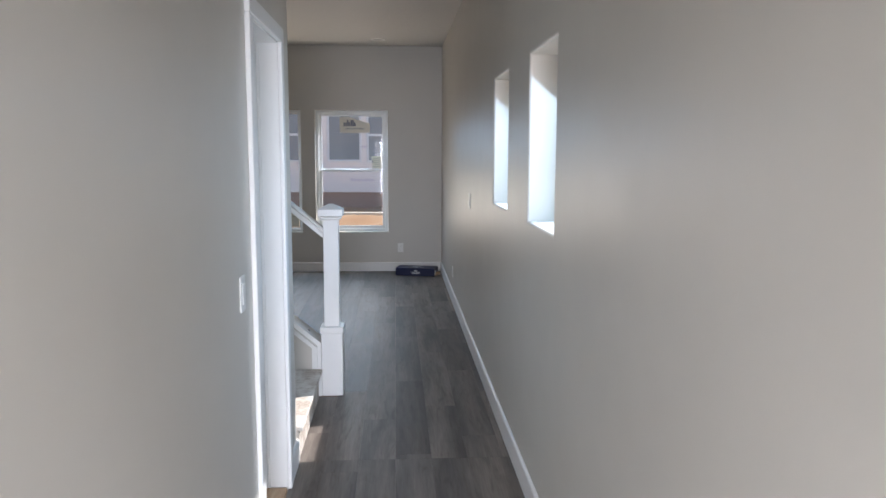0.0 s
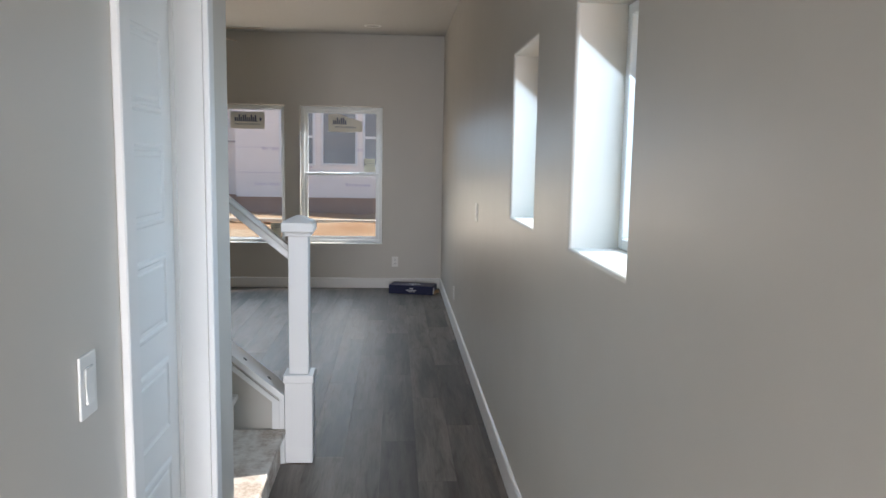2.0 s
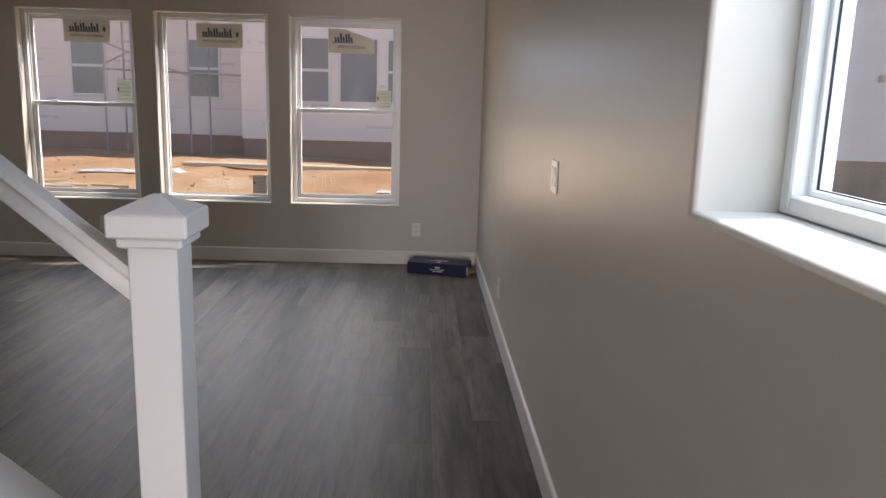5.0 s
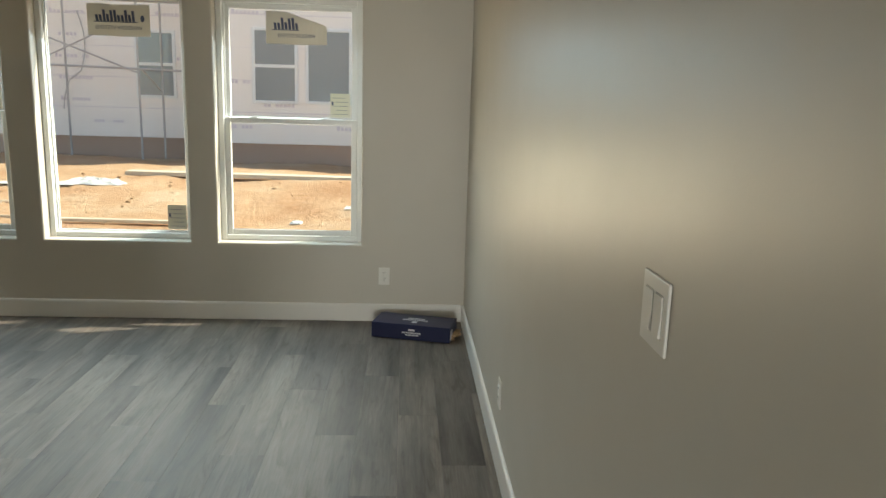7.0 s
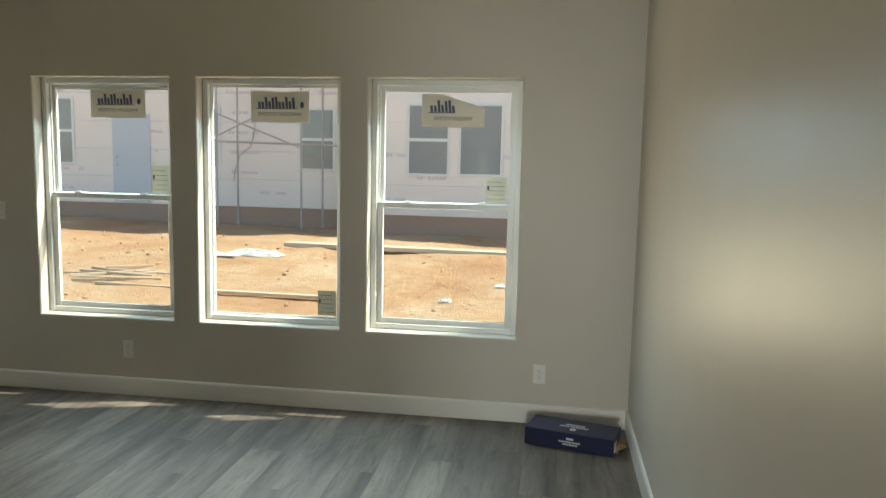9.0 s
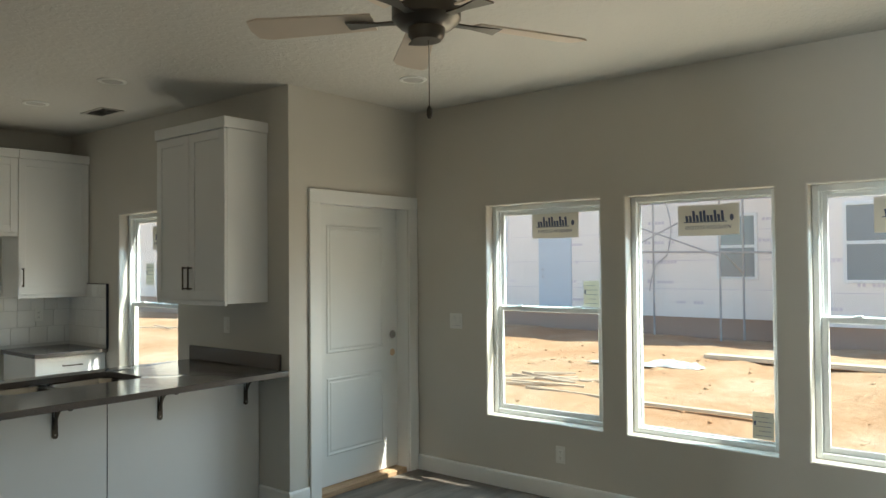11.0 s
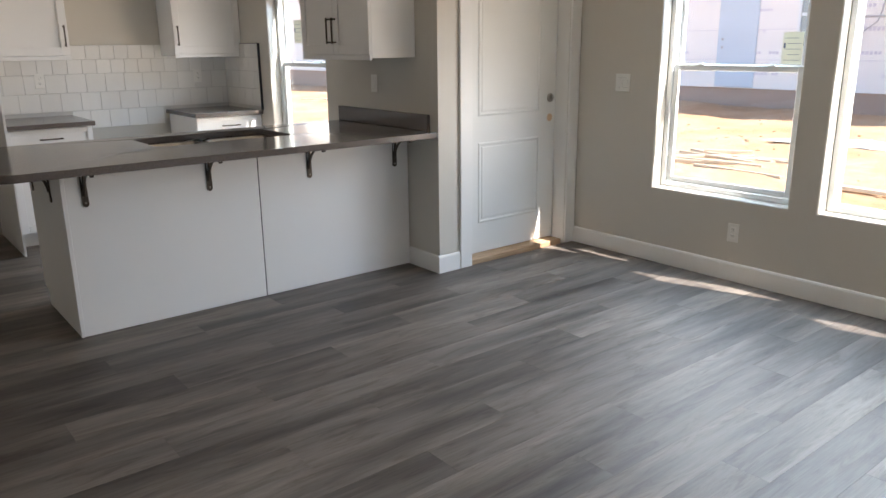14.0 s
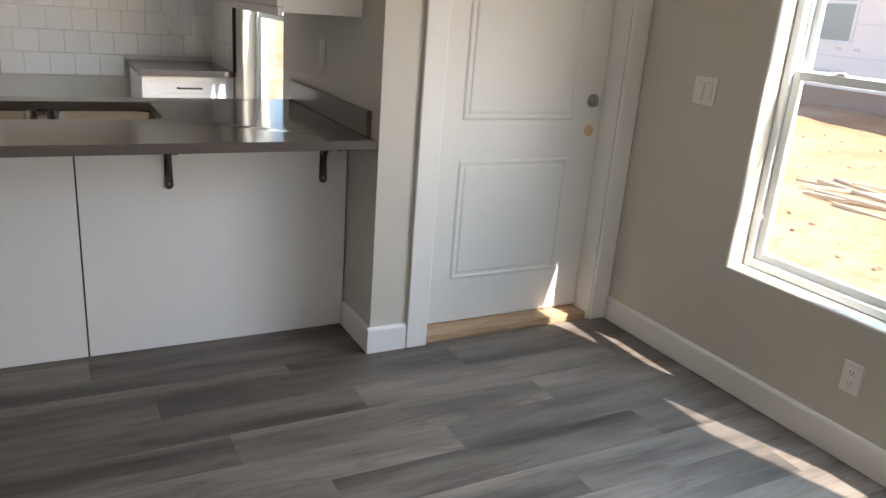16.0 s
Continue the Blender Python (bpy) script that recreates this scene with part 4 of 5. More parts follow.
# ---------------------------------------------------------------- electrical plates and ceiling fittings
def plate(m, kind):
    """Wall plates: local x across, -y towards the room."""
    wide = 0.118 if kind == "double" else 0.072
    root = thing("light_switch" if kind != "outlet" else "wall_outlet", m, {"outlet": "white duplex wall outlet with a smooth plate", "double": "white two-gang rocker switch plate", "single": "white single rocker switch plate"}[kind], "outlet" if kind == "outlet" else "switch", "wall plates")
    part("plate", made_box(-wide / 2, -0.006, -0.058, wide / 2, -0.0005, 0.058, 0.0025, 2), M_PLASTIC, root)
    if kind == "outlet":
        for z in (-0.02, 0.02):
            f = part("socket", made_box(-0.0165, -0.0085, z - 0.0135, 0.0165, -0.006, z + 0.0135, 0.003, 2), M_PLASTIC, root)
            # thin dark blocks on the face paint the shade in the slots
            bm = bmesh.new()
            for x, hgt in ((-0.006, 0.004), (0.006, 0.005)):
                box(bm, x - 0.0012, -0.0089, z + 0.001, x + 0.0012, -0.0085, z + 0.001 + hgt * 1.6)
            box(bm, -0.002, -0.0089, z - 0.009, 0.002, -0.0085, z - 0.005)
            part("slot_darks", bm, M_SHADOW_GAP, f)
    else:
        for x in ((-0.023, 0.023) if kind == "double" else (0,)):
            bm = bmesh.new()
            rect_frame(bm, x - 0.0175, -0.034, x + 0.0175, 0.034, 0.0006, -0.0062, -0.0058, 0)
            part("rocker_gap", bm, M_SHADOW_GAP, root)
            bm = bmesh.new()
            prism(bm, [(-0.006, -0.0325), (-0.0105, -0.0325), (-0.0075, 0.0), (-0.009, 0.0325), (-0.006, 0.0325)], "x", x - 0.0162, x + 0.0162)
            part("rocker", bm, M_PLASTIC, root)
    return root


def on_north(x, z, y=YF):
    return pose(x, y, z)


def on_east(y, z):
    return pose(XR, y, z, 0, 0, -90)


def on_west(x, y, z):
    return pose(x, y, z, 0, 0, 90)


for m, kind in ((on_north(0.229, 0.305), "outlet"), (on_north(-2.415, 0.305), "outlet"), (on_east(7.79, 0.30), "outlet"), (on_east(6.075, 1.148), "double"),
                (on_north(-3.31, 1.18), "double"), (on_north(-4.40, 1.19, YK), "single"), (on_west(XL, 2.61, 1.08), "single"),
                (on_west(XB + 0.012, 6.87, 1.19), "outlet"), (on_west(XB + 0.012, 8.16, 1.19), "outlet")):
    plate(m, kind)


def downlight(x, y):
    root = thing("downlight", (x, y, H), "white round recessed ceiling light, off", "ceiling light", "recessed ceiling lights")
    bm = bmesh.new()
    lathe(bm, [(0.090, -0.001), (0.088, -0.007), (0.070, -0.010), (0.064, -0.004)], 32, (0, 0, 0), False)
    part("trim_ring", bm, M_PLASTIC, root, "", True)
    # flat disc, its grey painting the shade inside the recess
    bm = bmesh.new()
    lathe(bm, [(0.066, -0.0055), (0.066, -0.0035)], 32)
    part("lens", bm, M_SHADED_LENS_VENT, root)
    return root


for x, y in ((-4.50, 7.65), (-5.54, 6.75), (-5.55, 7.61), (-5.52, 5.91), (-4.47, 6.82), (-0.02, 9.16), (-3.0, 8.90), (-0.02, 6.2), (-3.0, 6.2)):
    downlight(x, y)
vent = thing("ceiling_vent", (-5.50, 8.08, H), "slatted metal ceiling air vent", "vent")
bm = bmesh.new()
for a in ((-0.17, -0.09, 0.17, -0.07), (-0.17, 0.07, 0.17, 0.09), (-0.17, -0.07, -0.15, 0.07), (0.15, -0.07, 0.17, 0.07)):
    box(bm, a[0], a[1], -0.008, a[2], a[3], -0.001)
part("frame", bm, M_SHADED_LENS_VENT, vent)
for k in range(7):
    bm = bmesh.new()
    y = -0.06 + 0.02 * k
    prism(bm, [(y - 0.008, -0.009), (y + 0.007, -0.002), (y + 0.008, -0.003), (y - 0.007, -0.010)], "x", -0.149, 0.149)
    part("slat", bm, M_SHADED_LENS_VENT, vent)
# black sheet behind the slats, painting the shade of the opening
part("duct_dark", made_box(-0.15, -0.07, -0.0018, 0.15, 0.07, -0.0008), M_SHADOW_GAP, vent)

# ceiling fan
FAN_Z = 2.425
fan = thing("ceiling_fan", (-1.385, 7.13, H), "bronze five-blade ceiling fan at rest with a pull chain", "ceiling fan")
dz = FAN_Z - H
bm = bmesh.new()
lathe(bm, [(0.075, -0.001), (0.072, -0.03), (0.03, -0.055), (0.014, -0.058), (0.014, dz + 0.075)], 28)
part("canopy", bm, M_BRONZE, fan, "", True)
bm = bmesh.new()
lathe(bm, [(0.03, dz + 0.085), (0.09, dz + 0.07), (0.115, dz + 0.035), (0.115, dz - 0.005), (0.09, dz - 0.03), (0.062, dz - 0.035), (0.060, dz - 0.06), (0.048, dz - 0.075)], 32)
part("motor", bm, M_BRONZE, fan, "", True)
for k in range(5):
    a = radians(65 + 72 * k)
    bm = bmesh.new()
    ring = [(0.18, -0.050), (0.57, -0.068), (0.61, -0.054), (0.62, 0.0), (0.61, 0.054), (0.57, 0.068), (0.18, 0.050)]
    lo = [bm.verts.new((x, y, y * 0.20 - 0.003)) for x, y in ring]
    hi = [bm.verts.new((x, y, y * 0.20 + 0.003)) for x, y in ring]
    bm.faces.new(lo[::-1])
    bm.faces.new(hi)
    for i in range(len(ring)):
        j = (i + 1) % len(ring)
        bm.faces.new((lo[i], lo[j], hi[j], hi[i]))
    b = part("blade", bm, M_BLADE, fan, "wooden blade, bounced glow in its pale brown")
    b.matrix_basis = pose(0, 0, dz, 0, 0, math.degrees(a))
    bm = bmesh.new()
    prism(bm, [(0.09, -0.018), (0.17, -0.014), (0.27, -0.035), (0.27, 0.035), (0.17, 0.014), (0.09, 0.018)], "z", -0.012, -0.006)
    part("blade_arm", bm, M_BRONZE, b)
bm = bmesh.new()
tube(bm, [(0.01, 0.0, dz - 0.07), (0.01, 0.0, dz - 0.30)], 0.0016, 6)
part("pull_chain", bm, M_BRONZE, fan)
bm = bmesh.new()
lathe(bm, [(0.002, 0.0), (0.009, -0.012), (0.010, -0.032), (0.004, -0.044)], 12, (0.01, 0.0, dz - 0.291))
part("chain_pull", bm, M_BRONZE, fan, "dark pull knob", True)

# ---------------------------------------------------------------- loose things
ang = math.degrees(math.atan2(9.275 - 9.400, 0.641 - 0.164))
carton = thing("carton", pose(0.164, 9.400, 0.001, 0, 0, ang), "navy blue cardboard carton with white print on the floor", "box")
BL, BW, BH = 0.493, 0.225, 0.095
part("body", made_box(0, 0, 0, BL, BW, BH, 0.002), M_CARTON, carton)
bm = bmesh.new()
for z, a, b in ((0.026, 0.215, 0.30), (0.040, 0.195, 0.315)):
    n = 10
    for k in range(n):
        u = a + (b - a) * k / n
        box(bm, u, -0.0008, z, u + (b - a) / n * 0.72, -0.0001, z + 0.009)
box(bm, 0.235, -0.0008, 0.056, 0.275, -0.0001, 0.068)
part("front_print", bm, M_CARTON_INK, carton, "white printed bars")
bm = bmesh.new()
for y, a, b in ((0.095, 0.175, 0.335), (0.125, 0.20, 0.31)):
    n = 11
    for k in range(n):
        u = a + (b - a) * k / n
        box(bm, u, y, BH + 0.0001, u + (b - a) / n * 0.72, y + 0.02, BH + 0.0008)
lathe(bm, [(0.018, BH + 0.0001), (0.018, BH + 0.0008)], 20, (0.255, 0.065, 0))
part("top_print", bm, M_CARTON_INK, carton, "white printed bars")
part("end_label", made_box(BL + 0.0001, 0.02, 0.012, BL + 0.0008, 0.085, 0.07), M_CARTON_INK, carton, "white paper end label")
part("flap", made_box(BL, 0.12, 0.03, BL + 0.035, 0.19, 0.034, 0.001), M_CARTON_RAW, carton, "torn kraft end flap")
scrap = thing("paper_scrap", (0.675, 9.43, 0.001), "crumpled brown paper and packing scraps beside the carton", "scrap")
rng = random.Random(5)
for k in range(5):
    bm = bmesh.new()
    bmesh.ops.create_icosphere(bm, subdivisions=2, radius=0.03)
    for v in bm.verts:
        v.co *= 0.6 + 0.55 * rng.random()
        v.co.z = max(-0.012, v.co.z * 0.7)
        v.co += Vector(((rng.random() - 0.5) * 0.01, (rng.random() - 0.5) * 0.01, 0))
    p = part("crumple", bm, M_CARTON_RAW if k % 2 else M_WOOD, scrap)
    p.location = ((k % 3 - 1) * 0.022, (k - 2) * 0.04, 0.013 + 0.006 * (k % 2))

# ---------------------------------------------------------------- outdoors
G = -0.12
bm = bmesh.new()
n = 70
def ground_z(x, y):
    z = G + 0.22 * max(0.0, min(1.0, (y - 10.5) / 5.0))
    if y > 10.3:
        z += 0.10 * (noise.noise(Vector((x * 0.35, y * 0.35, 0))) + 0.5 * noise.noise(Vector((x * 1.3, y * 1.3, 3))) + 0.3 * noise.noise(Vector((x * 3.1, y * 3.1, 7))))
    return z
xs = [-2000, -300, -60, -25] + [-16 + 0.35 * k for k in range(92)] + [30, 80, 400, 2000]
ys = [-2000, -300, -40, -8, 4] + [9.95 + 0.22 * k for k in range(52)] + [24, 32, 60, 300, 2000]
grid = [[bm.verts.new((x, y, ground_z(x, y) if -17 < x < 17 and 9.9 < y < 22 else G + (0.22 if y >= 22 else 0))) for x in xs] for y in ys]
for a, b in zip(grid, grid[1:]):
    for k in range(len(xs) - 1):
        bm.faces.new((a[k], a[k + 1], b[k + 1], b[k]))
structure("ground", bm, M_DIRT, "bare orange construction dirt", "ground", True)


def far_window(root, x0, z0, w, h, y, hung=True):
    """A window of the house opposite; the wall face lies at y and looks towards -y."""
    bm = bmesh.new()
    rect_frame(bm, x0, z0, x0 + w, z0 + h, 0.06, y - 0.03, y + 0.005, 0.006)
    if hung:
        box(bm, x0 + 0.06, y - 0.022, z0 + h * 0.5 - 0.03, x0 + w - 0.06, y + 0.004, z0 + h * 0.5 + 0.03)
    f = part("window", bm, M_FASCIA, root, "white vinyl window")
    part("pane", made_box(x0 + 0.055, y - 0.012, z0 + 0.055, x0 + w - 0.055, y - 0.004, z0 + h - 0.055), M_FARGLASS, f)


def print_rows(root, y, x0, x1, z0, z1, seed):
    rng = random.Random(seed)
    bm = bmesh.new()
    z = z0
    while z < z1:
        x = x0 + rng.random() * 1.6
        while x < x1 - 0.8:
            for k in range(9):
                if rng.random() < 0.85:
                    box(bm, x + 0.075 * k, y - 0.003, z, x + 0.075 * k + 0.05, y - 0.0005, z + (0.06 if k else 0.09))
            x += 1.9 + rng.random() * 0.8
        z += 0.42
    part("wrap_print", bm, M_PRINT, root, "rows of faded unreadable print")


YB = 20.6
house = thing("house", (0, 0, 0), "house under construction in pale pink sheathing board", "house")
FZ, XJ = 0.47, -3.60
part("wall", made_box(-34, YB, FZ, XJ, YB + 8, 5.4), M_PINK, house, "pale pink sheathing wall")
part("wall", made_box(XJ, YB - 1.0, FZ, 9, YB + 8, 5.4), M_PINK, house, "pale pink sheathing wall")
# these base boxes stand in for dirt lying in the house's shade
part("footing", made_box(-33.98, YB + 0.04, -0.3, XJ + 0.04, YB + 7.9, FZ), M_SLAB_DIRT, house, "brown base band standing in for house-shaded dirt")
part("footing", made_box(XJ + 0.04, YB - 0.96, -0.3, 8.96, YB + 7.9, FZ), M_SLAB_DIRT, house, "brown base band standing in for house-shaded dirt")
bm = bmesh.new()
prism(bm, [(YB - 1.1, 5.4), (YB - 1.1, 5.55), (YB + 3.6, 7.6), (YB + 8.6, 5.55), (YB + 8.6, 5.4)], "x", -34.6, 9.6)
part("roof", bm, M_ROOF, house)
for x0, w, y, z0, h, hung in ((-10.98, 0.78, YB, 1.28, 1.49, True), (-5.07, 0.80, YB, 1.26, 1.33, True), (-7.6, 0.80, YB, 1.26, 1.33, True), (-2.57, 0.86, YB - 1, 1.23, 1.40, True),
                              (-1.57, 0.88, YB - 1, 1.24, 1.40, False), (-0.57, 0.86, YB - 1, 1.23, 1.40, True), (2.2, 0.86, YB - 1, 1.23, 1.40, True), (-16.0, 0.86, YB, 1.23, 1.40, True), (-22.0, 0.86, YB, 1.23, 1.40, True)):
    far_window(house, x0, z0, w, h, y, hung)
d = part("door", made_box(-9.30, YB - 0.03, FZ + 0.02, -8.42, YB + 0.002, 2.42, 0.006), M_BLUEWRAP, house, "pale blue-grey wrapped door")
part("handle", made_box(-9.20, YB - 0.05, 1.28, -9.16, YB - 0.03, 1.33), M_SCAFF, d)
part("handle", made_box(-9.20, YB - 0.05, 1.45, -9.16, YB - 0.03, 1.50), M_SCAFF, d)
bm = bmesh.new()
for z in (1.05, 1.65, 2.25, 2.85):
    box(bm, -20, YB - 0.002, z, XJ - 0.02, YB - 0.0003, z + 0.012)
    box(bm, XJ + 0.02, YB - 1.002, z, 6, YB - 1.0003, z + 0.012)
part("board_joint", bm, M_PRINT, house, "thin joints between the boards")
print_rows(house, YB, -14, XJ, 0.75, 3.4, 3)
print_rows(house, YB - 1.0, XJ, 5, 0.75, 3.4, 8)

# pipe scaffold before the far wall
scaf = thing("scaffold", (-4.7, 19.85, 0.08), "rusty steel tube scaffold frame before the far house", "scaffold")
def rod(name, a, b, r=0.022):
    bm = bmesh.new()
    tube(bm, [a, b], r, 8)
    part(name, bm, M_SCAFF, scaf, "", True)
for x, y in ((-0.06, 0.0), (0.24, 0.45), (-1.85, 0.0), (-1.6, 0.45)):
    rod("post", (x, y, 0.0), (x, y, 3.9))
rod("rail", (-1.85, 0.0, 1.76), (1.2, 0.0, 1.70))
rod("rail", (-1.85, 0.02, 3.0), (1.2, 0.02, 2.95))
rod("brace", (-1.85, -0.03, 2.32), (-0.08, -0.03, 1.66), 0.016)
rod("brace", (-1.85, -0.05, 1.85), (-0.6, -0.05, 2.45), 0.016)
rod("brace", (0.02, 0.0, 1.7), (0.24, 0.45, 1.3), 0.016)
bm = bmesh.new()
tube(bm, [(-6.13 + 0.12 * math.sin(k * 0.5) - 0.026 * k * (k > 6), 20.55, 2.9 - 0.19 * k) for k in range(11)], 0.012, 6)
tagged(part("hanging_cable", bm, M_SCAFF, None, "", True), "grey cable hanging down the far sheathing wall", "cable")

# litter on the dirt
def board_on_ground(x0, y0, x1, y1, w, t, label, name="board"):
    """A board or strip lying along a line on the dirt."""
    a, b = Vector((x0, y0, 0)), Vector((x1, y1, 0))
    L = (b - a).length
    zz = max(ground_z(x0 + (x1 - x0) * k / 6, y0 + (y1 - y0) * k / 6) for k in range(7))
    ob = part(name, made_box(0, -w / 2, -0.02, L, w / 2, t, 0.004), M_LUMBER if w > 0.05 else M_LATH)
    ob.matrix_basis = pose(x0, y0, zz, 0, 0, math.degrees(math.atan2(y1 - y0, x1 - x0)))
    return tagged(ob, label, "lumber", "boards on the dirt")


board_on_ground(-4.0, 16.95, 1.4, 16.6, 0.24, 0.045, "long pale lumber plank lying on the dirt")
board_on_ground(-3.9, 13.3, -1.6, 13.22, 0.07, 0.018, "thin weathered lath lying on the dirt")
for a in ((-5.5, 13.55, -4.75, 14.2), (-5.6, 13.9, -4.5, 13.7), (-5.4, 14.1, -4.4, 13.95), (-5.0, 13.3, -3.9, 13.2), (-5.3, 13.45, -4.3, 13.55), (-5.7, 14.3, -4.9, 14.05), (-17.6, 15.0, -16.2, 15.7), (-17.9, 15.6, -16.4, 15.2), (-12.5, 13.0, -11.0, 13.5)):
    board_on_ground(*a, 0.026, 0.014, "thin wooden strip in a pile on the dirt", "wood_strip")
strips = random.Random(44)
for k in range(6):
    cx, cy, turn, half = -4.95 + 0.5 * strips.gauss(0, 1), 13.75 + 0.22 * strips.gauss(0, 1), strips.gauss(0, 0.35), 0.25 + 0.35 * strips.random()
    dx, dy = half * math.cos(turn), half * math.sin(turn)
    board_on_ground(cx - dx, cy - dy, cx + dx, cy + dy, 0.022, 0.016, "broken thin wooden lath in a pile on the dirt", "wood_strip")
def sheeting(x, y, sx, sy, seed):
    bm = bmesh.new()
    n = 22
    g = []
    for j in range(n + 1):
        row = []
        for i in range(n + 1):
            u, v = i / n * 2 - 1, j / n * 2 - 1
            edge = max(0.0, 1 - max(abs(u), abs(v)) ** 3)
            wob = 1 + 0.25 * noise.noise(Vector((u * 2, v * 2, seed)))
            z = edge * (0.10 + 0.16 * abs(noise.noise(Vector((u * 3.5, v * 3.5, seed + 4)))) + 0.08 * noise.noise(Vector((u * 9, v * 9, seed))))
            row.append(bm.verts.new((u * sx * wob, v * sy * wob, max(-0.02, z * min(1.0, sy * 3.2)))))
        g.append(row)
    for a, b in zip(g, g[1:]):
        for k in range(n):
            bm.faces.new((a[k], a[k + 1], b[k + 1], b[k]))
    ob = part("plastic_sheeting", bm, M_SACK, None, "", True)
    ob.location = (x, y, ground_z(x, y) + 0.01)
    tagged(ob, "crumpled white plastic sheeting lying on the dirt", "sheeting")


sheeting(-4.05, 15.7, 0.42, 0.15, 2.0)
sheeting(-4.7, 15.45, 0.5, 0.08, 5.0)
sheeting(-0.30, 14.3, 0.10, 0.06, 9.0)
sheeting(-0.9, 13.6, 0.07, 0.06, 12.0)
rng = random.Random(21)
bm = bmesh.new()
for k in range(900):
    x, y = -9 + 11 * rng.random(), 10.6 + 8.8 * rng.random()
    r = 0.008 + 0.026 * rng.random() ** 4
    vs = bmesh.ops.create_icosphere(bm, subdivisions=1, radius=r)["verts"]
    for v in vs:
        v.co = Vector((v.co.x * (0.8 + 0.5 * rng.random()), v.co.y * (0.8 + 0.5 * rng.random()), v.co.z * 0.7)) + Vector((x, y, ground_z(x, y) + r * 0.2))
tagged(part("clods", bm, M_DIRT), "scattered dirt clods and stones", "stones", "", "stuff")

# neighbouring house beside the small windows
nb = thing("neighbour_house", (5.2, 13.8, -0.1), "neighbouring house in blue-grey wrap above a dark footing", "house")
part("wall", made_box(0, 0, 0.82, 12, 9, 3.15), M_BLUEWRAP, nb, "pale blue-grey wrapped wall")
part("footing", made_box(0.02, 0.03, -0.2, 11.98, 8.9, 0.82), M_ROOF, nb, "dark brown footing")
part("roof", made_box(-0.05, -0.05, 3.15, 12.05, 9.05, 3.22, 0.01), M_ROOF, nb)
part("vent_cap", made_box(1.3, -0.06, 1.9, 1.36, 0.0, 2.0, 0.005), M_SCAFF, nb)

# ---------------------------------------------------------------- pieces: floor planks
PW, PL, PT = 0.1815, 1.22, 0.011
meshes = {}
floor_root = thing("floor", (0, 0, 0), "grey wood-look vinyl plank floor", "floor", "", "structure")


def plank_mesh(w, l):
    key = (round(w, 3), round(l, 3))
    if key not in meshes:
        bm = bmesh.new()
        c = 0.0005
        lo = [bm.verts.new(p) for p in ((0.0002, 0.0002, -0.008), (w - 0.0002, 0.0002, -0.008), (w - 0.0002, l - 0.0002, -0.008), (0.0002, l - 0.0002, -0.008))]
        md = [bm.verts.new((v.co.x, v.co.y, -0.0004)) for v in lo]
        hi = [bm.verts.new((c if v.co.x < w / 2 else w - c, c if v.co.y < l / 2 else l - c, 0.0)) for v in lo]
        bm.faces.new(hi)
        for a, b in ((lo, md), (md, hi)):
            for k in range(4):
                j = (k + 1) % 4
                bm.faces.new((a[k], a[j], b[j], b[k]))
        meshes[key] = mesh_of("plank", bm, M_PLANK)
    return meshes[key]


rng = random.Random(11)
def lay(x0, x1, y0, y1, x_start):
    k = math.floor((x0 - x_start) / PW)
    while x_start + k * PW < x1 - 0.004:
        a, b = max(x0, x_start + k * PW), min(x1, x_start + (k + 1) * PW)
        y = math.floor(y0 / PL) * PL - ((k * 0.379 + 0.13 * math.sin(k * 12.9)) % 1.0) * PL
        while y < y1:
            c, d = max(y0, y), min(y1, y + PL)
            if d - c > 0.01 and b - a > 0.004:
                ob = new("plank", plank_mesh(b - a, d - c))
                ob.location = (a, c, 0)
                ob.parent = floor_root
            y += PL
        k += 1


lay(-0.20, XR, 3.80, YF, -0.2)
lay(XL, XR, YE, 3.80, -0.2)
lay(XL, -0.20, 3.80, 4.79, -0.2)
lay(XD, -0.20, YS, YF, -0.2)
lay(XB, XD, YS, YK, -0.2)

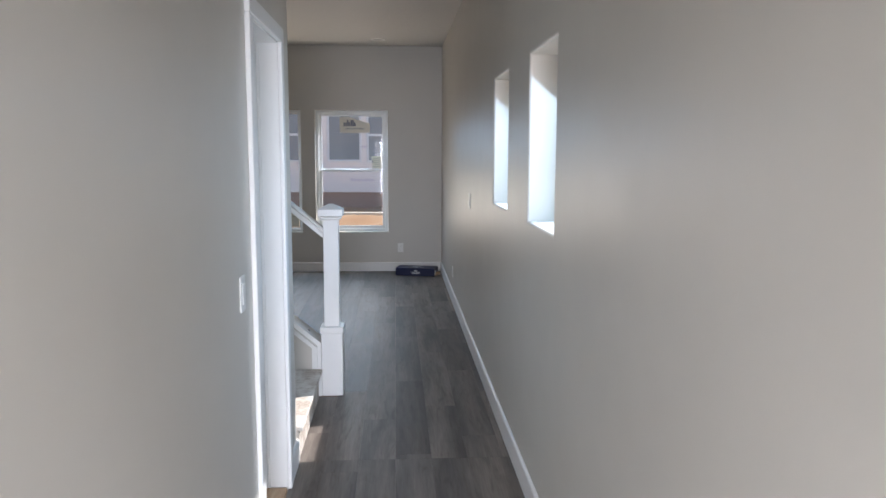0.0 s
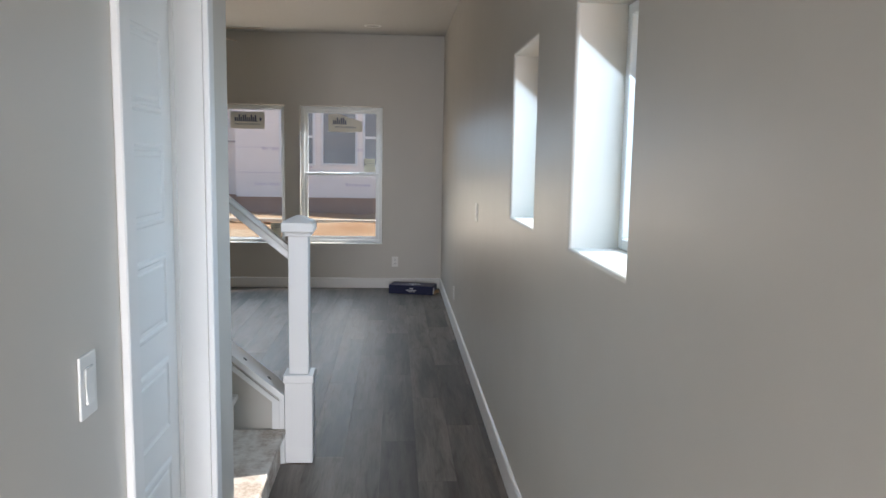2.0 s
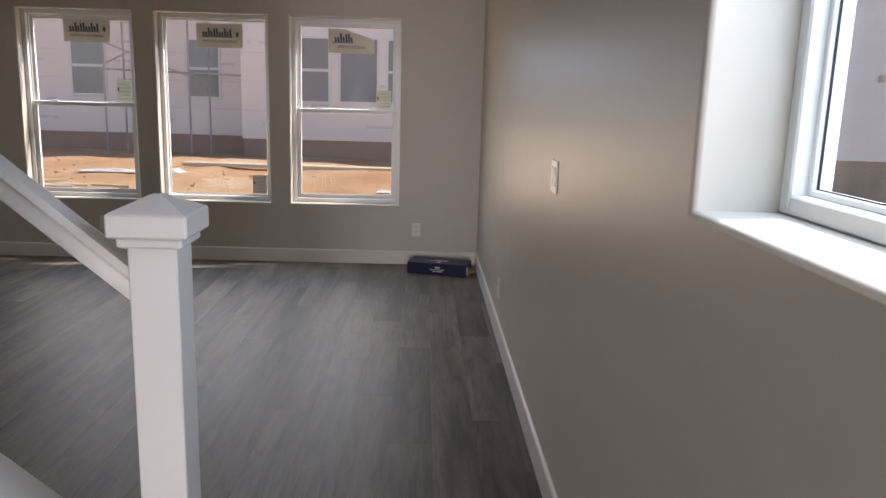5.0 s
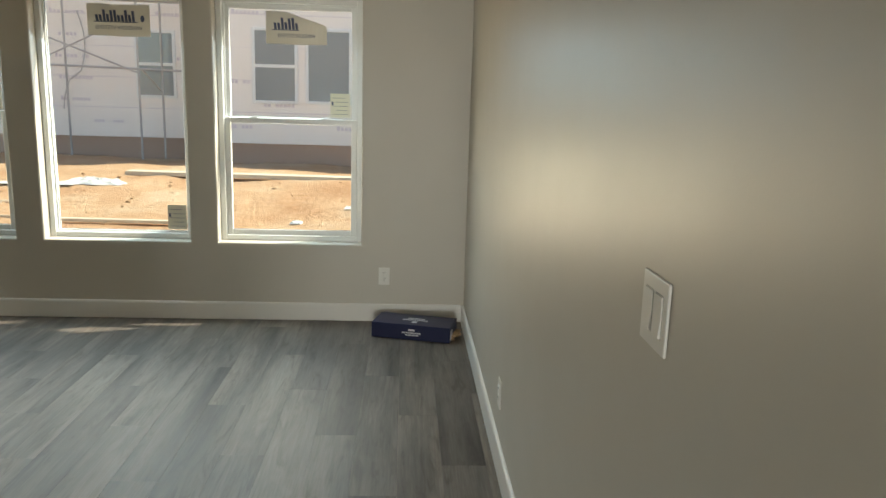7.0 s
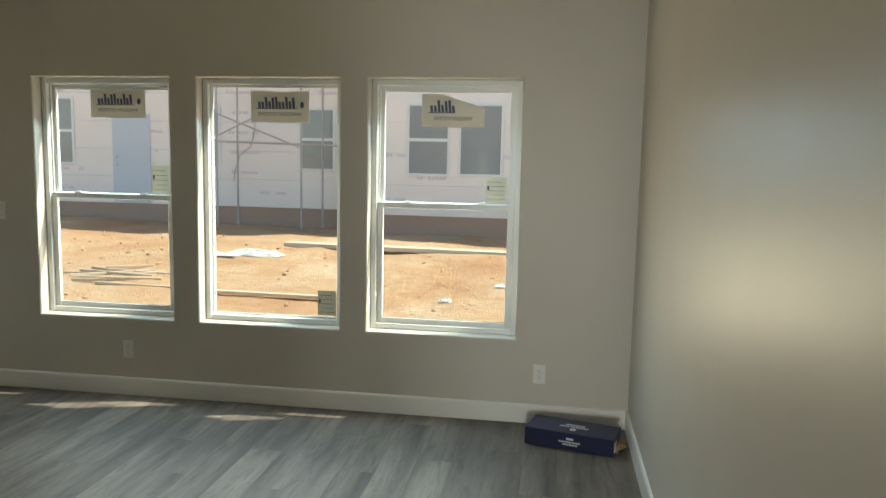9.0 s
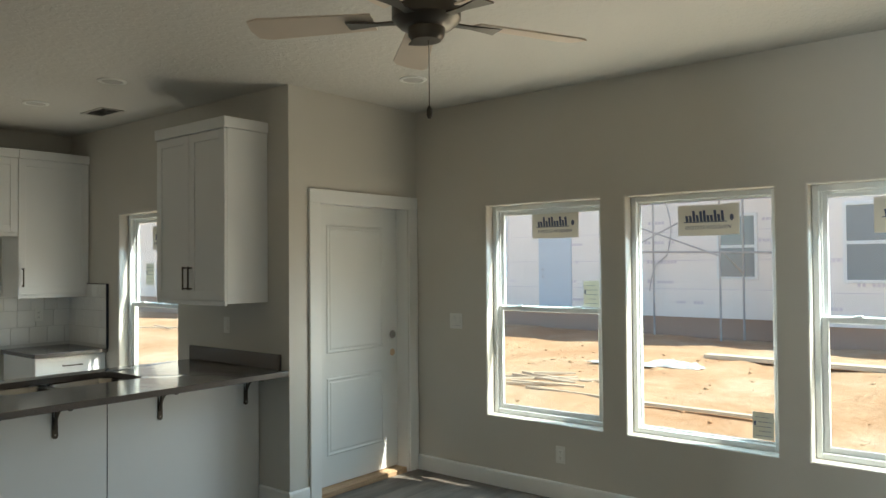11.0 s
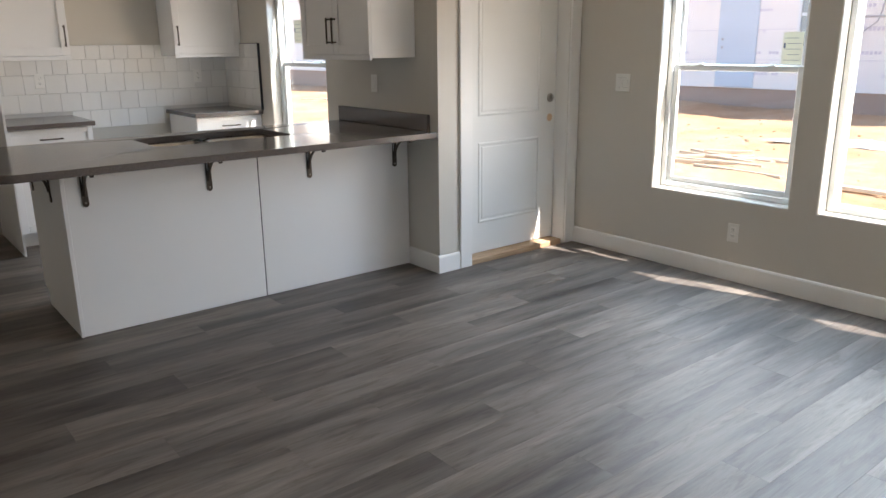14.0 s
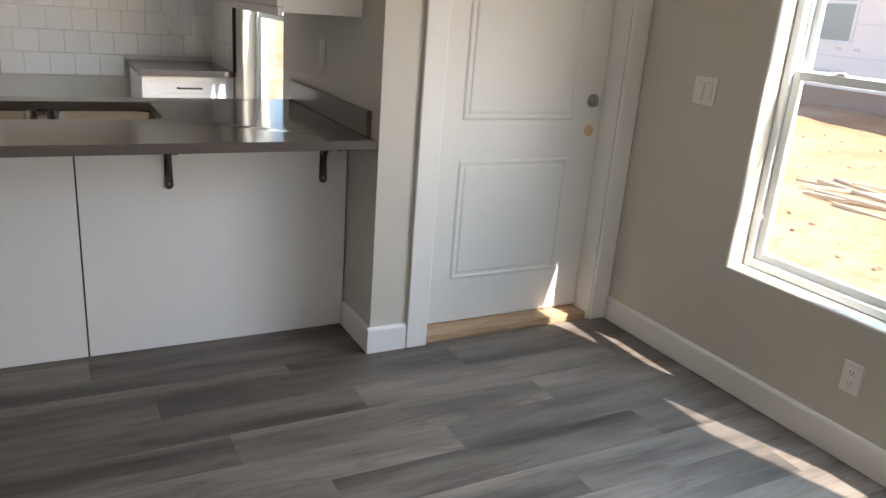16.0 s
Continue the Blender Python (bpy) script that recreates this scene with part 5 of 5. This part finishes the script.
# ---------------------------------------------------------------- pieces: splash tiles
splash = thing("backsplash", (XB, 7.46, 0.91), "glossy white square hand-made tiles with pale grout", "backsplash")
part("grout", made_box(0.0005, -0.995, 0.0, 0.006, 0.985, 0.552), M_GROUT, splash, "pale grout bed")
part("grout", made_box(0.0005, -0.380, -0.120, 0.006, 0.384, -0.0005), M_GROUT, splash, "pale grout bed")
part("grout", made_box(0.012, 0.972, 0.0, 0.70, 0.9895, 0.552), M_GROUT, splash, "pale grout bed")
part("edge_trim", made_box(0.70, 0.968, 0.0, 0.704, 0.9895, 0.557), M_SHADOW_GAP, splash, "black metal edge trim")
part("edge_trim", made_box(0.33, 0.968, 0.5525, 0.70, 0.9895, 0.557), M_SHADOW_GAP, splash, "black metal edge trim")
tile_cache = {}


def tile_mesh(w, h):
    key = (round(w, 3), round(h, 3))
    if key not in tile_cache:
        tile_cache[key] = mesh_of("tile", made_box(0, -w / 2, -h / 2, 0.006, w / 2, h / 2, 0.0015), M_TILE)
    return tile_cache[key]


# three rows of larger tiles under two rows of smaller ones: (bottom, height, width)
ROWS = [(-0.120, 0.148, 0.153), (0.028, 0.148, 0.153), (0.176, 0.148, 0.153), (0.324, 0.114, 0.112), (0.438, 0.114, 0.112)]


def set_tile(w, h, m):
    ob = new("tile", tile_mesh(w - 0.003, h - 0.003))
    ob.parent = splash
    ob.matrix_basis = m


for row, (z, th, tw) in enumerate(ROWS):
    off = 0.45 * tw if row % 2 else 0.1 * tw
    lo_y, hi_y = (-0.380, 0.384) if row == 0 else (-0.995, 0.970)
    y = lo_y - off
    while y < hi_y:
        a, b = max(lo_y, y), min(hi_y, y + tw)
        if b - a > 0.015:
            set_tile(b - a, th, pose(0.006 + rng.random() * 0.0012, (a + b) / 2, z + th / 2, 0, (rng.random() - 0.5) * 0.9, (rng.random() - 0.5) * 0.9))
        y += tw
    x = 0.013 - off
    while row and x < 0.699:
        a, b = max(0.013, x), min(0.699, x + tw)
        if b - a > 0.015:
            set_tile(b - a, th, pose((a + b) / 2, 0.972 - rng.random() * 0.001, z + th / 2, (rng.random() - 0.5) * 0.9, 0, -90))
        x += tw
